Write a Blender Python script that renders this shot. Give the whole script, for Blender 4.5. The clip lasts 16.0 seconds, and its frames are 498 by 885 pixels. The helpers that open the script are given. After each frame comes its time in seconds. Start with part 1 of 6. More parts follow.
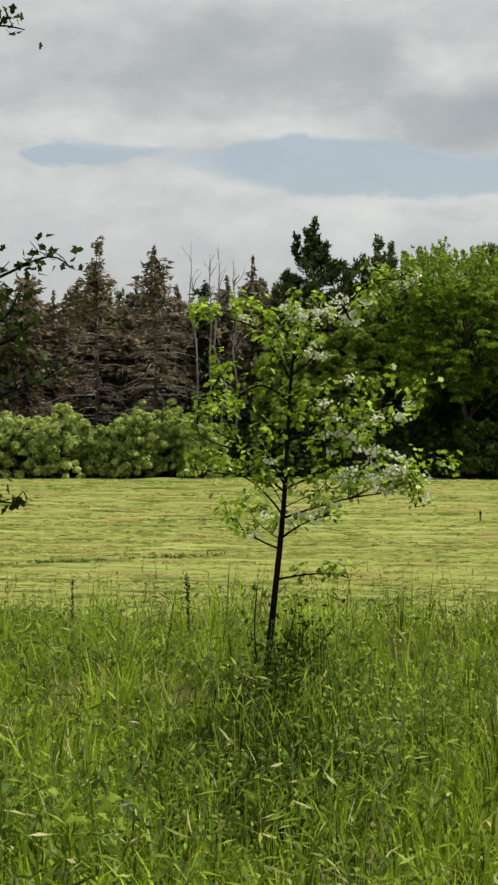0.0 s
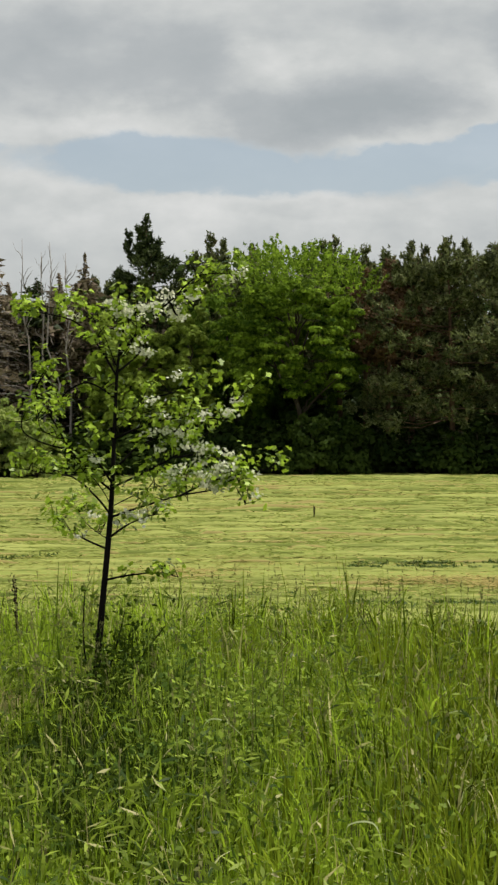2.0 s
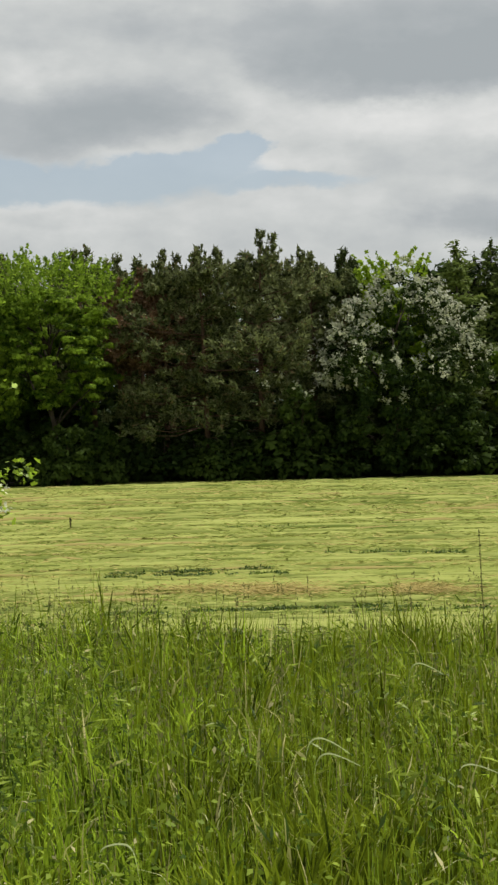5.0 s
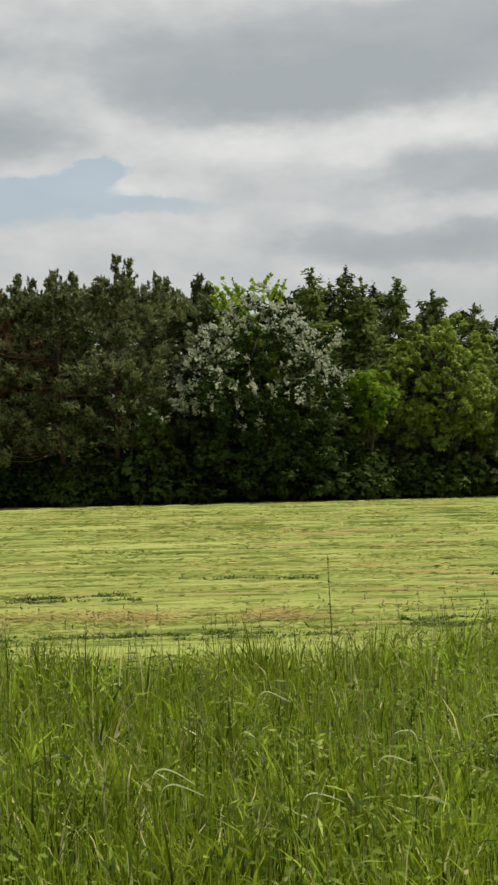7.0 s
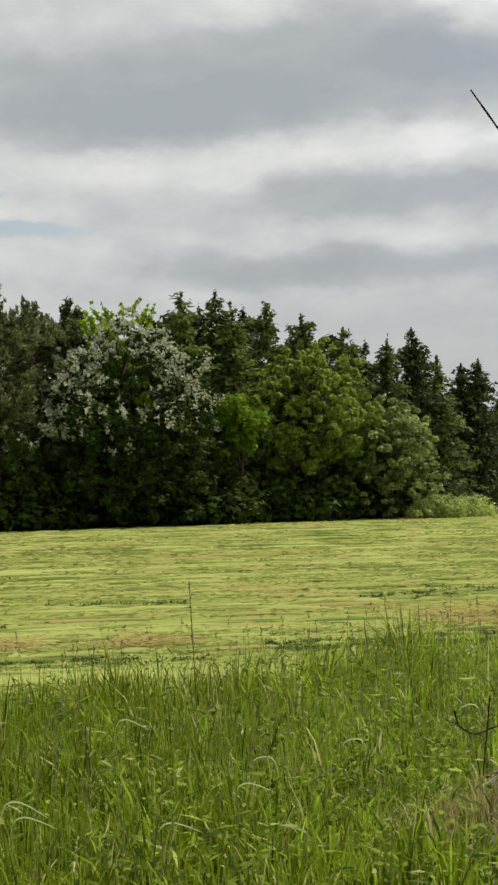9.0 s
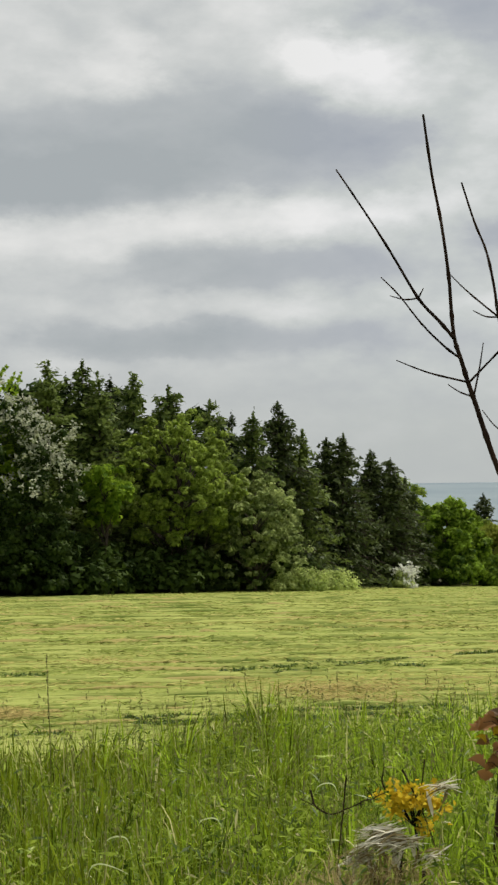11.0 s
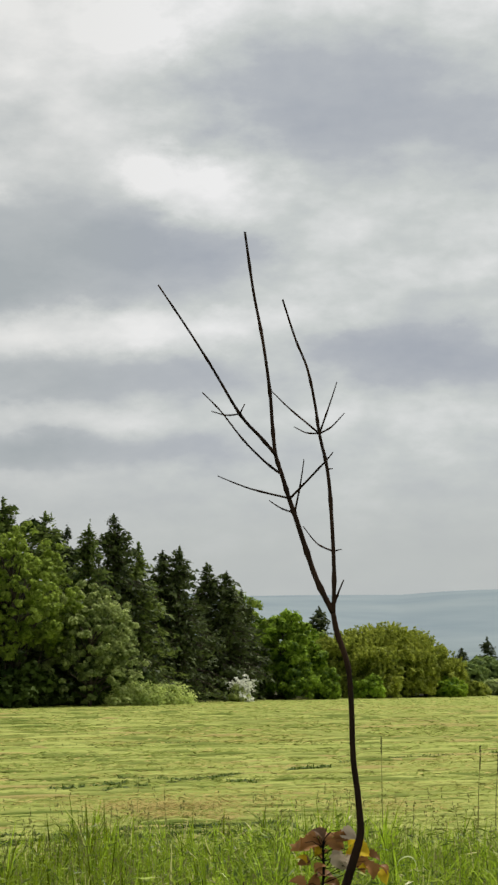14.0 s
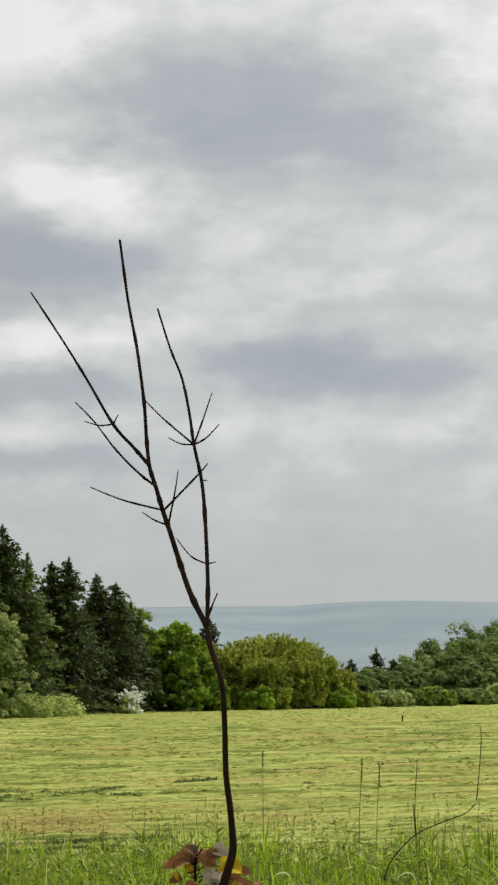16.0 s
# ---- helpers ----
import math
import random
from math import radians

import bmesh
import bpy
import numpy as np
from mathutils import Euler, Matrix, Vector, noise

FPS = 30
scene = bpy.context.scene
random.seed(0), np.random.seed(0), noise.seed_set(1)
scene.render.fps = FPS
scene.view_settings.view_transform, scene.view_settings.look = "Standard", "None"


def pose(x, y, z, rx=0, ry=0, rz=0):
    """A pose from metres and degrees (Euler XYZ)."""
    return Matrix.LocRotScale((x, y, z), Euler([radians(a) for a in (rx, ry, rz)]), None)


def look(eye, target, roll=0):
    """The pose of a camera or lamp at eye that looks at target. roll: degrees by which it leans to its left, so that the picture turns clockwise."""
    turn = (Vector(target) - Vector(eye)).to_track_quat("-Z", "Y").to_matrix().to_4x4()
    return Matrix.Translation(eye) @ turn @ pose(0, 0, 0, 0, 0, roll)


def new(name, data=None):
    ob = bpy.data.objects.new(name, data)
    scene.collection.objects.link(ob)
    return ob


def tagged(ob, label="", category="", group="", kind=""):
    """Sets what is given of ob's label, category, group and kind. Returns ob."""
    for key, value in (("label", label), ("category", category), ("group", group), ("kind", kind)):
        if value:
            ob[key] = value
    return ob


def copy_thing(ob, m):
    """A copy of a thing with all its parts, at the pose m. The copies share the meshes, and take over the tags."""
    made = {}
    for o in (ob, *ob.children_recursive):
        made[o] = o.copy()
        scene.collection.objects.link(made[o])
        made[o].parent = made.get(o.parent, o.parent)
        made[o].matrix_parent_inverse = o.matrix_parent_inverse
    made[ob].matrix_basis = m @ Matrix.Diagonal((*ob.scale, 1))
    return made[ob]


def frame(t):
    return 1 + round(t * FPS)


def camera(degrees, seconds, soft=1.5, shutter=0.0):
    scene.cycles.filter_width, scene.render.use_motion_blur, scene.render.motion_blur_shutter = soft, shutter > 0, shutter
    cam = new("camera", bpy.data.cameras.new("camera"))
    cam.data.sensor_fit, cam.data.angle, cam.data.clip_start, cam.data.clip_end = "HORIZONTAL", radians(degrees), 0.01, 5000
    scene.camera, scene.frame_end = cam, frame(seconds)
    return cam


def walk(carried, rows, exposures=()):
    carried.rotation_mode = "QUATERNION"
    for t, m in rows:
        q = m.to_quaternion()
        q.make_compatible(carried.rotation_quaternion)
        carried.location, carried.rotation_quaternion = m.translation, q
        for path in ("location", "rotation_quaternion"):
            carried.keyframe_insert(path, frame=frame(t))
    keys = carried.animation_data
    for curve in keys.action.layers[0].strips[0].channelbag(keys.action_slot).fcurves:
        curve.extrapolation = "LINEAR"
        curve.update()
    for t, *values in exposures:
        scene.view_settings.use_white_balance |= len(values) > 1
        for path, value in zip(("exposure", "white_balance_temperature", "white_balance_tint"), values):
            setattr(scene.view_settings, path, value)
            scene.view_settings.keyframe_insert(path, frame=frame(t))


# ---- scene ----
cam = camera(15.72, 16.0, soft=2.5)
EYE = (0.0, 0.0, 1.65)
# seconds, heading, pitch, roll (degrees), and the small sway of the camera (metres)
PATH = [
    (0, 0.13, -1.84, 0.07, -0.243, -0.330, -0.002), (0.5, 1.50, -1.93, 0.06, -0.240, -0.304, -0.012),
    (1, 2.80, -2.00, -0.05, -0.228, -0.257, -0.010), (1.5, 4.11, -2.02, -0.30, -0.208, -0.214, -0.006),
    (2, 5.35, -1.94, -0.51, -0.188, -0.167, -0.009), (2.5, 6.48, -1.79, -0.97, -0.171, -0.123, -0.014),
    (3, 7.69, -1.62, -1.40, -0.154, -0.078, -0.019), (3.5, 9.09, -1.55, -1.57, -0.140, -0.035, -0.023),
    (4, 10.48, -1.64, -1.71, -0.119, 0.007, -0.023), (4.2, 11.07, -1.70, -1.68, -0.122, 0.015, -0.017),
    (6.3, 15.78, -1.56, -1.85, -0.092, -0.030, -0.010), (6.5, 16.24, -1.47, -1.82, -0.078, -0.033, 0.002),
    (7, 17.64, -1.11, -1.53, -0.072, -0.005, 0.003), (7.5, 18.84, -0.70, -1.79, -0.044, 0.009, -0.007),
    (8, 19.79, -0.51, -1.99, -0.028, 0.027, -0.013), (8.5, 20.67, -0.47, -2.19, 0.005, 0.057, -0.011),
    (9, 21.74, -0.45, -1.86, 0.039, 0.088, -0.009), (9.5, 22.85, -0.32, -1.49, 0.064, 0.102, -0.001),
    (10, 23.90, 0.01, -1.38, 0.091, 0.116, 0.006), (10.2, 24.35, 0.22, -1.08, 0.085, 0.126, 0.006),
    (12.3, 28.37, 4.51, -1.30, 0.082, 0.120, 0.016), (12.5, 28.62, 4.80, -1.03, 0.090, 0.114, 0.012),
    (13, 29.38, 5.14, -1.08, 0.102, 0.123, 0.013), (13.5, 30.23, 5.17, -0.94, 0.139, 0.137, 0.017),
    (14, 31.26, 5.19, -0.95, 0.188, 0.145, 0.027), (14.5, 32.37, 5.26, -1.01, 0.234, 0.158, 0.033),
    (15, 33.29, 5.35, -0.89, 0.272, 0.167, 0.033), (15.5, 34.07, 5.45, -0.91, 0.297, 0.185, 0.040),
    (16, 34.71, 5.49, -0.94, 0.324, 0.198, 0.036)]
walk(cam, [(t, pose(EYE[0] + x, EYE[1] + y, EYE[2] + z, 90 + p, 0, -a) @ pose(0, 0, 0, 0, 0, r)) for t, a, p, r, x, y, z in PATH])

# ---- light ----
SUN_AZ, SUN_EL = 76.0, 56.0
sun = new("sun", bpy.data.lights.new("sun", "SUN"))
sun.data.energy, sun.data.angle, sun.data.color = 4.2, radians(1.0), (1.0, 0.95, 0.86)
_s = Vector((math.sin(radians(SUN_AZ)) * math.cos(radians(SUN_EL)), math.cos(radians(SUN_AZ)) * math.cos(radians(SUN_EL)), math.sin(radians(SUN_EL))))
sun.matrix_world = look(_s * 300, (0, 0, 0))

# clouds as seen from the field: heading, elevation, half width, half height (degrees), weight; the gaps show blue
GREYS_WEST = [
    (0.81, 10.07, 5.73, 1.25, 0.75), (6.5, 8.04, 2.33, 0.75, 0.55), (-6.64, 9.31, 1.25, 0.72, 0.35), (7.74, 8.48, 3.76, 0.75, 0.8), (14.72, 10.74, 1.97, 1.08, 0.6),
    (10.84, 11.4, 1.97, 0.54, 0.35), (6.77, 5.52, 1.97, 0.25, 0.35), (19.46, 10.33, 6.09, 1.08, 0.6), (18.36, 9.43, 2.69, 0.65, 0.45), (9.79, 8.78, 2.33, 0.82, 0.6),
    (22.32, 5.25, 3.41, 0.57, 0.5), (23.44, 7.13, 1.97, 0.47, 0.25), (21.17, 11.46, 5.91, 1.08, 0.35), (20.05, 9.75, 5.38, 0.9, 0.75), (25.18, 7.18, 5.02, 0.57, 0.4)]
GREYS_EAST = [
    (25.12, 5.05, 5.91, 0.61, 0.6), (27.79, 11.43, 2.51, 1.08, 0.4), (33.59, 15.91, 4.12, 1.97, 0.75), (24.58, 11.51, 5.02, 1.61, 0.75), (22.63, 15.35, 2.33, 1.08, 0.55),
    (26.87, 7.4, 5.02, 0.57, 0.42), (36.25, 7.89, 2.15, 0.9, 0.5), (24.69, 5.1, 4.48, 0.54, 0.3), (30.55, 10.55, 1.61, 1.08, 0.35), (35.61, 16.35, 5.91, 1.97, 0.75),
    (39.59, 14.5, 2.51, 1.08, 0.4), (28.62, 11.32, 3.05, 0.99, 0.55), (38.34, 7.82, 3.41, 0.9, 0.75), (32.2, 8.1, 3.94, 0.47, 0.2)]
BRIGHTS_WEST = [
    (-3.28, 8.07, 4.12, 0.54, 0.45), (6.14, 9.94, 1.97, 0.9, 0.4), (-4.17, 6.14, 4.48, 0.65, 0.4), (3.68, 5.1, 4.66, 0.61, 0.4), (7.91, 7.42, 1.61, 0.47, 0.3),
    (6, 10.25, 1.43, 0.47, 0.5), (3.1, 8.22, 3.41, 0.5, 0.5), (11.49, 8.89, 1.08, 1.08, 0.35), (5.88, 5.72, 3.76, 0.43, 0.35), (13.93, 6.98, 2.33, 0.54, 0.4),
    (14.6, 9.11, 1.79, 0.65, 0.55), (20.1, 7.97, 5.38, 0.72, 0.5), (19.77, 8.94, 1.08, 0.25, 0.35), (13.28, 6.88, 1.97, 0.39, 0.25), (16.62, 5.37, 4.48, 0.43, 0.2),
    (21.22, 13.25, 1.61, 0.43, 0.5), (26.65, 8.79, 5.38, 0.61, 0.5)]
BRIGHTS_EAST = [
    (18.22, 8.21, 4.12, 0.54, 0.4), (29.94, 12.52, 1.43, 0.9, 0.6), (23.18, 6.17, 5.38, 0.29, 0.3), (28.8, 13.94, 1.08, 0.82, 0.6), (26.13, 18.28, 4.12, 0.81, 0.5),
    (21.9, 13.78, 0.9, 1.08, 0.5), (27.8, 8.82, 7.53, 0.61, 0.45), (32.76, 11.91, 3.05, 1.08, 0.25), (31.54, 6.06, 5.38, 0.36, 0.2), (24.83, 16.74, 1.08, 1.08, 0.3),
    (29.72, 13.78, 2.33, 0.9, 0.55), (39.51, 11.34, 4.12, 1.25, 0.45), (35.86, 10.37, 3.58, 0.54, 0.3), (42.01, 16.82, 1.08, 1.61, 0.5), (27.94, 18.24, 1.43, 1.08, 0.4),
    (40.8, 5.79, 3.58, 0.43, 0.2)]
GAPS = [
    (2.96, 6.95, 5.02, 0.72), (-4.35, 7.36, 1.61, 0.29), (-5.59, 7.17, 1.08, 0.25), (5.19, 6.61, 4.66, 0.57), (2.01, 7.27, 2.33, 0.65),
    (12.88, 7.37, 0.99, 0.39), (10.73, 6.92, 1.61, 0.43), (10.6, 6.59, 3.05, 0.61), (13.3, 7.49, 0.81, 0.29), (15.04, 6.21, 2.15, 0.25)]


def node(nt, kind, **kw):
    n = nt.nodes.new(kind)
    for k, v in kw.items():
        if k.startswith("in_"):
            n.inputs[int(k[3:])].default_value = v
        elif k == "operation":
            n.operation = v
        elif k == "blend_type":
            n.blend_type = v
        elif k == "data_type":
            n.data_type = v
    return n


def calc(nt, op, a, b=None, c=None):
    n = nt.nodes.new("ShaderNodeMath")
    n.operation = op
    for i, v in enumerate((a, b, c)):
        if v is None:
            continue
        if isinstance(v, (int, float)):
            n.inputs[i].default_value = v
        else:
            nt.links.new(v, n.inputs[i])
    return n.outputs[0]


def mixed(nt, fac, a, b):
    n = nt.nodes.new("ShaderNodeMix")
    n.data_type = "RGBA"
    for i, v in ((0, fac), (6, a), (7, b)):
        if isinstance(v, (int, float)):
            n.inputs[i].default_value = v
        elif isinstance(v, tuple):
            n.inputs[i].default_value = (*v, 1)
        else:
            nt.links.new(v, n.inputs[i])
    return n.outputs[2]


def noisy(nt, vec, scale, detail=4.0, rough=0.55, dims="3D"):
    n = nt.nodes.new("ShaderNodeTexNoise")
    n.noise_dimensions = dims
    n.inputs["Scale"].default_value, n.inputs["Detail"].default_value, n.inputs["Roughness"].default_value = scale, detail, rough
    if vec is not None:
        nt.links.new(vec, n.inputs["Vector"])
    return n


def ramp(nt, fac, stops):
    n = nt.nodes.new("ShaderNodeValToRGB")
    while len(n.color_ramp.elements) < len(stops):
        n.color_ramp.elements.new(0.5)
    for e, (p, c) in zip(n.color_ramp.elements, stops):
        e.position, e.color = p, (*c, 1)
    nt.links.new(fac, n.inputs[0])
    return n.outputs[0]


def mapped(nt, lo, hi, x):
    n = nt.nodes.new("ShaderNodeMapRange")
    n.interpolation_type = "SMOOTHSTEP"
    n.inputs[1].default_value, n.inputs[2].default_value = lo, hi
    nt.links.new(x, n.inputs[0])
    return n.outputs[0]


def build_sky():
    w = bpy.data.worlds.new("sky")
    scene.world = w
    w.use_nodes = True
    nt = w.node_tree
    bg = nt.nodes["Background"]
    clear = nt.nodes.new("ShaderNodeTexSky")
    clear.sky_type, clear.sun_disc = "NISHITA", False
    clear.sun_elevation, clear.sun_rotation = radians(SUN_EL), radians(SUN_AZ)
    tc = nt.nodes.new("ShaderNodeTexCoord")
    sep = nt.nodes.new("ShaderNodeSeparateXYZ")
    nt.links.new(tc.outputs["Generated"], sep.inputs[0])
    x, y, z = sep.outputs
    az = calc(nt, "MULTIPLY", calc(nt, "ARCTAN2", x, y), 57.296)
    el = calc(nt, "MULTIPLY", calc(nt, "ARCSINE", z), 57.296)
    cmb = nt.nodes.new("ShaderNodeCombineXYZ")
    nt.links.new(az, cmb.inputs[0])
    nt.links.new(calc(nt, "MULTIPLY", el, 1.8), cmb.inputs[1])
    wob = noisy(nt, cmb.outputs[0], 0.20, 6.0, 0.62)
    fine = noisy(nt, cmb.outputs[0], 0.42, 5.0, 0.55)
    broad = noisy(nt, cmb.outputs[0], 0.075, 4.0, 0.5)
    ws = nt.nodes.new("ShaderNodeSeparateColor")
    nt.links.new(wob.outputs["Color"], ws.inputs[0])
    az2 = calc(nt, "ADD", az, calc(nt, "MULTIPLY", calc(nt, "SUBTRACT", ws.outputs[0], 0.5), 6.0))
    el2 = calc(nt, "ADD", el, calc(nt, "MULTIPLY", calc(nt, "SUBTRACT", ws.outputs[1], 0.5), 2.0))

    def spot(u, v, hu, hv, rim=0.35):
        a = calc(nt, "DIVIDE", calc(nt, "SUBTRACT", az2, float(u)), float(hu))
        b = calc(nt, "DIVIDE", calc(nt, "SUBTRACT", el2, float(v)), float(hv))
        q = calc(nt, "SQRT", calc(nt, "ADD", calc(nt, "MULTIPLY", a, a), calc(nt, "MULTIPLY", b, b)))
        return mapped(nt, 1.65, rim, q)

    shade = calc(nt, "ADD", 0.60, calc(nt, "MULTIPLY", calc(nt, "SUBTRACT", fine.outputs[0], 0.5), 0.7))
    shade = calc(nt, "ADD", shade, calc(nt, "MULTIPLY", calc(nt, "SUBTRACT", broad.outputs[0], 0.5), 0.3))
    shade = calc(nt, "ADD", shade, calc(nt, "MULTIPLY", mapped(nt, 11.0, 18.5, el), 0.27))
    for u, v, hu, hv, k in GREYS_WEST + GREYS_EAST:
        shade = calc(nt, "MULTIPLY_ADD", spot(u, v, hu, hv), -0.40 * k, shade)
    for u, v, hu, hv, k in BRIGHTS_WEST + BRIGHTS_EAST:
        shade = calc(nt, "MULTIPLY_ADD", spot(u, v, hu, hv), 0.30 * k, shade)
    gap = calc(nt, "MULTIPLY", calc(nt, "SUBTRACT", fine.outputs[0], 0.5), 1.2)
    for u, v, hu, hv in GAPS:
        gap = calc(nt, "ADD", gap, spot(u, v, hu, hv, 0.5))
    cloud = ramp(nt, shade, [(0.0, (0.385, 0.418, 0.435)), (0.35, (0.46, 0.487, 0.50)), (0.62, (0.585, 0.605, 0.60)), (1.0, (0.79, 0.79, 0.775))])
    east = ramp(nt, shade, [(0.0, (0.37, 0.40, 0.45)), (0.35, (0.445, 0.472, 0.505)), (0.62, (0.57, 0.60, 0.592)), (1.0, (0.84, 0.84, 0.84))])
    cloud = mixed(nt, mapped(nt, 24.0, 31.0, az), cloud, east)
    # low down the layer thins to an even pale grey
    low = mapped(nt, 5.5, 1.0, el)
    cloud = mixed(nt, calc(nt, "MULTIPLY", low, 0.8), cloud, (0.475, 0.498, 0.488))
    skyc = nt.nodes.new("ShaderNodeVectorMath")
    skyc.operation = "SCALE"
    nt.links.new(clear.outputs[0], skyc.inputs[0])
    skyc.inputs[3].default_value = 0.1
    blue = mixed(nt, 0.6, skyc.outputs[0], (0.45, 0.515, 0.575))
    col = mixed(nt, calc(nt, "MULTIPLY", mapped(nt, 0.20, 1.20, gap), 0.82), cloud, blue)
    nt.links.new(col, bg.inputs[0])
    bg.inputs[1].default_value = 1.0


build_sky()

# ---- terrain ----
ROW_AZ = 14.0                      # heading square to the mown rows
RU = Vector((math.cos(radians(ROW_AZ)), -math.sin(radians(ROW_AZ)), 0))
RV = Vector((math.sin(radians(ROW_AZ)), math.cos(radians(ROW_AZ)), 0))
FALL_AZ = [-180, -100, -50, -7, 0, 7, 12, 20, 27, 31.5, 36.7, 42, 60, 100, 180]
FALL = [0, 0, .025, .0356, .0350, .0350, .0353, .0363, .0375, .0386, .0398, .0410, .032, 0, 0]
EDGE_AZ = [-180, -20, 0, 14, 20, 27, 31.5, 36.7, 42, 60, 180]
EDGE = [105, 105, 98, 97, 98, 112, 130, 150, 170, 180, 180]


def az_of(x, y):
    return np.degrees(np.arctan2(x, y))


def fall(az):
    k = np.array([-3.0, -1.5, 0, 1.5, 3.0])
    return np.mean([np.interp(az + d, FALL_AZ, FALL) for d in k], axis=0)


def edge(az):
    return np.interp(az, EDGE_AZ, EDGE)


def ground_z(x, y):
    """Height of the field; past the wood's edge it drops to a valley and rises to far hills."""
    r, az = np.hypot(x, y), az_of(x, y)
    e = edge(az)
    z = -fall(az) * np.minimum(r, e)
    far = np.maximum(r - e - 25, 0)
    open_side = np.clip((az - 30) / 6, 0, 1) * np.clip((100 - az) / 20, 0, 1)
    drop = 52 * (1 - np.exp(-far / 330)) * (0.25 + 0.75 * open_side)
    hill = np.clip((r - 2300) / 1500, 0, 1)
    hill = hill * hill * (3 - 2 * hill)
    crest = np.maximum(86 - 0.50 * (az - 39.8) ** 2, 46) + 2 * np.sin(az * 0.7)
    ridge = np.clip((r - 1250) / 350, 0, 1) * np.clip((2000 - r) / 350, 0, 1) * (6 + 4 * np.sin(az * 0.9 + 1))
    return z - drop + hill * crest + ridge


def at(az, d):
    x, y = d * math.sin(radians(az)), d * math.cos(radians(az))
    return x, y, float(ground_z(np.array(x), np.array(y)))


# ---- mesh helpers ----
def quick_mesh(name, verts, faces):
    """A mesh from arrays of vertices and of faces that all have the same number of corners."""
    verts, faces = np.asarray(verts, np.float32), np.asarray(faces, np.int32)
    me = bpy.data.meshes.new(name)
    n = faces.shape[1]
    me.vertices.add(len(verts))
    me.vertices.foreach_set("co", verts.ravel())
    me.loops.add(faces.size)
    me.loops.foreach_set("vertex_index", faces.ravel())
    me.polygons.add(len(faces))
    me.polygons.foreach_set("loop_start", np.arange(0, faces.size, n, dtype=np.int32))
    me.polygons.foreach_set("loop_total", np.full(len(faces), n, np.int32))
    me.update(calc_edges=True)
    return me


def mesh_part(name, verts, faces, mat, parent=None, label="", smooth=False):
    me = quick_mesh(name, verts, faces)
    me.materials.append(mat)
    if smooth:
        me.polygons.foreach_set("use_smooth", np.ones(len(me.polygons), bool))
    ob = new(name, me)
    if parent is not None:
        ob.parent = parent
    if label:
        tagged(ob, label)
    return ob


def tube(path, radii, sides=6):
    """A tapered tube along a path: vertices and quads."""
    path, V, F = [Vector(p) for p in path], [], []
    for i, p in enumerate(path):
        d = (path[min(i + 1, len(path) - 1)] - path[max(i - 1, 0)]).normalized()
        a = d.cross(Vector((0.31, 0.87, 0.38))).normalized()
        b = d.cross(a)
        for k in range(sides):
            q = 2 * math.pi * k / sides
            V.append(p + (a * math.cos(q) + b * math.sin(q)) * radii[i])
        if i:
            o = (i - 1) * sides
            for k in range(sides):
                m = (k + 1) % sides
                F.append((o + k, o + m, o + sides + m, o + sides + k))
    n = len(V)
    V += [path[0], path[-1]]
    for k in range(0, sides, 2):
        F.append((n, (k + 2) % sides, (k + 1) % sides, k))
        o = (len(path) - 1) * sides
        F.append((n + 1, o + k, o + (k + 1) % sides, o + (k + 2) % sides))
    return np.array([tuple(v) for v in V]), np.array(F)


def joined(pieces):
    V, F, o = [], [], 0
    for v, f in pieces:
        V.append(v)
        F.append(np.asarray(f) + o)
        o += len(v)
    return np.concatenate(V), np.concatenate(F)


def unit(a):
    return a / np.maximum(np.linalg.norm(a, axis=-1, keepdims=True), 1e-9)


def leaf_quads(c, n, length, width, rng, along=None, cup=0.0):
    """Pointed leaves (or sprays of needles): one rhombus each, at c, facing n."""
    N = len(c)
    t = rng.normal(size=(N, 3)) if along is None else along
    t = unit(t - n * (t * n).sum(1, keepdims=True))
    b = np.cross(n, t)
    L, W = (np.asarray(length).reshape(-1, 1) * np.ones((N, 1))), (np.asarray(width).reshape(-1, 1) * np.ones((N, 1)))
    V = np.stack([c - t * L / 2, c - t * L * 0.05 + b * W / 2 + n * L * cup, c + t * L / 2, c - t * L * 0.05 - b * W / 2 + n * L * cup], 1)
    return V.reshape(-1, 3), np.arange(4 * N).reshape(N, 4)


def leaf_tris(c, n, length, width, rng, along=None, cup=0.0):
    """Leaves far off: one pointed triangle each."""
    N = len(c)
    t = rng.normal(size=(N, 3)) if along is None else along
    t = unit(t - n * (t * n).sum(1, keepdims=True))
    b = np.cross(n, t)
    L, W = (np.asarray(length).reshape(-1, 1) * np.ones((N, 1))), (np.asarray(width).reshape(-1, 1) * np.ones((N, 1)))
    V = np.stack([c + t * L * .6, c - t * L * .4 + b * W * .6, c - t * L * .4 - b * W * .6], 1)
    return V.reshape(-1, 3), np.arange(3 * N).reshape(N, 3)


# ---- materials ----
def new_mat(name):
    m = bpy.data.materials.new(name)
    m.use_nodes = True
    nt = m.node_tree
    return m, nt, nt.nodes["Principled BSDF"]


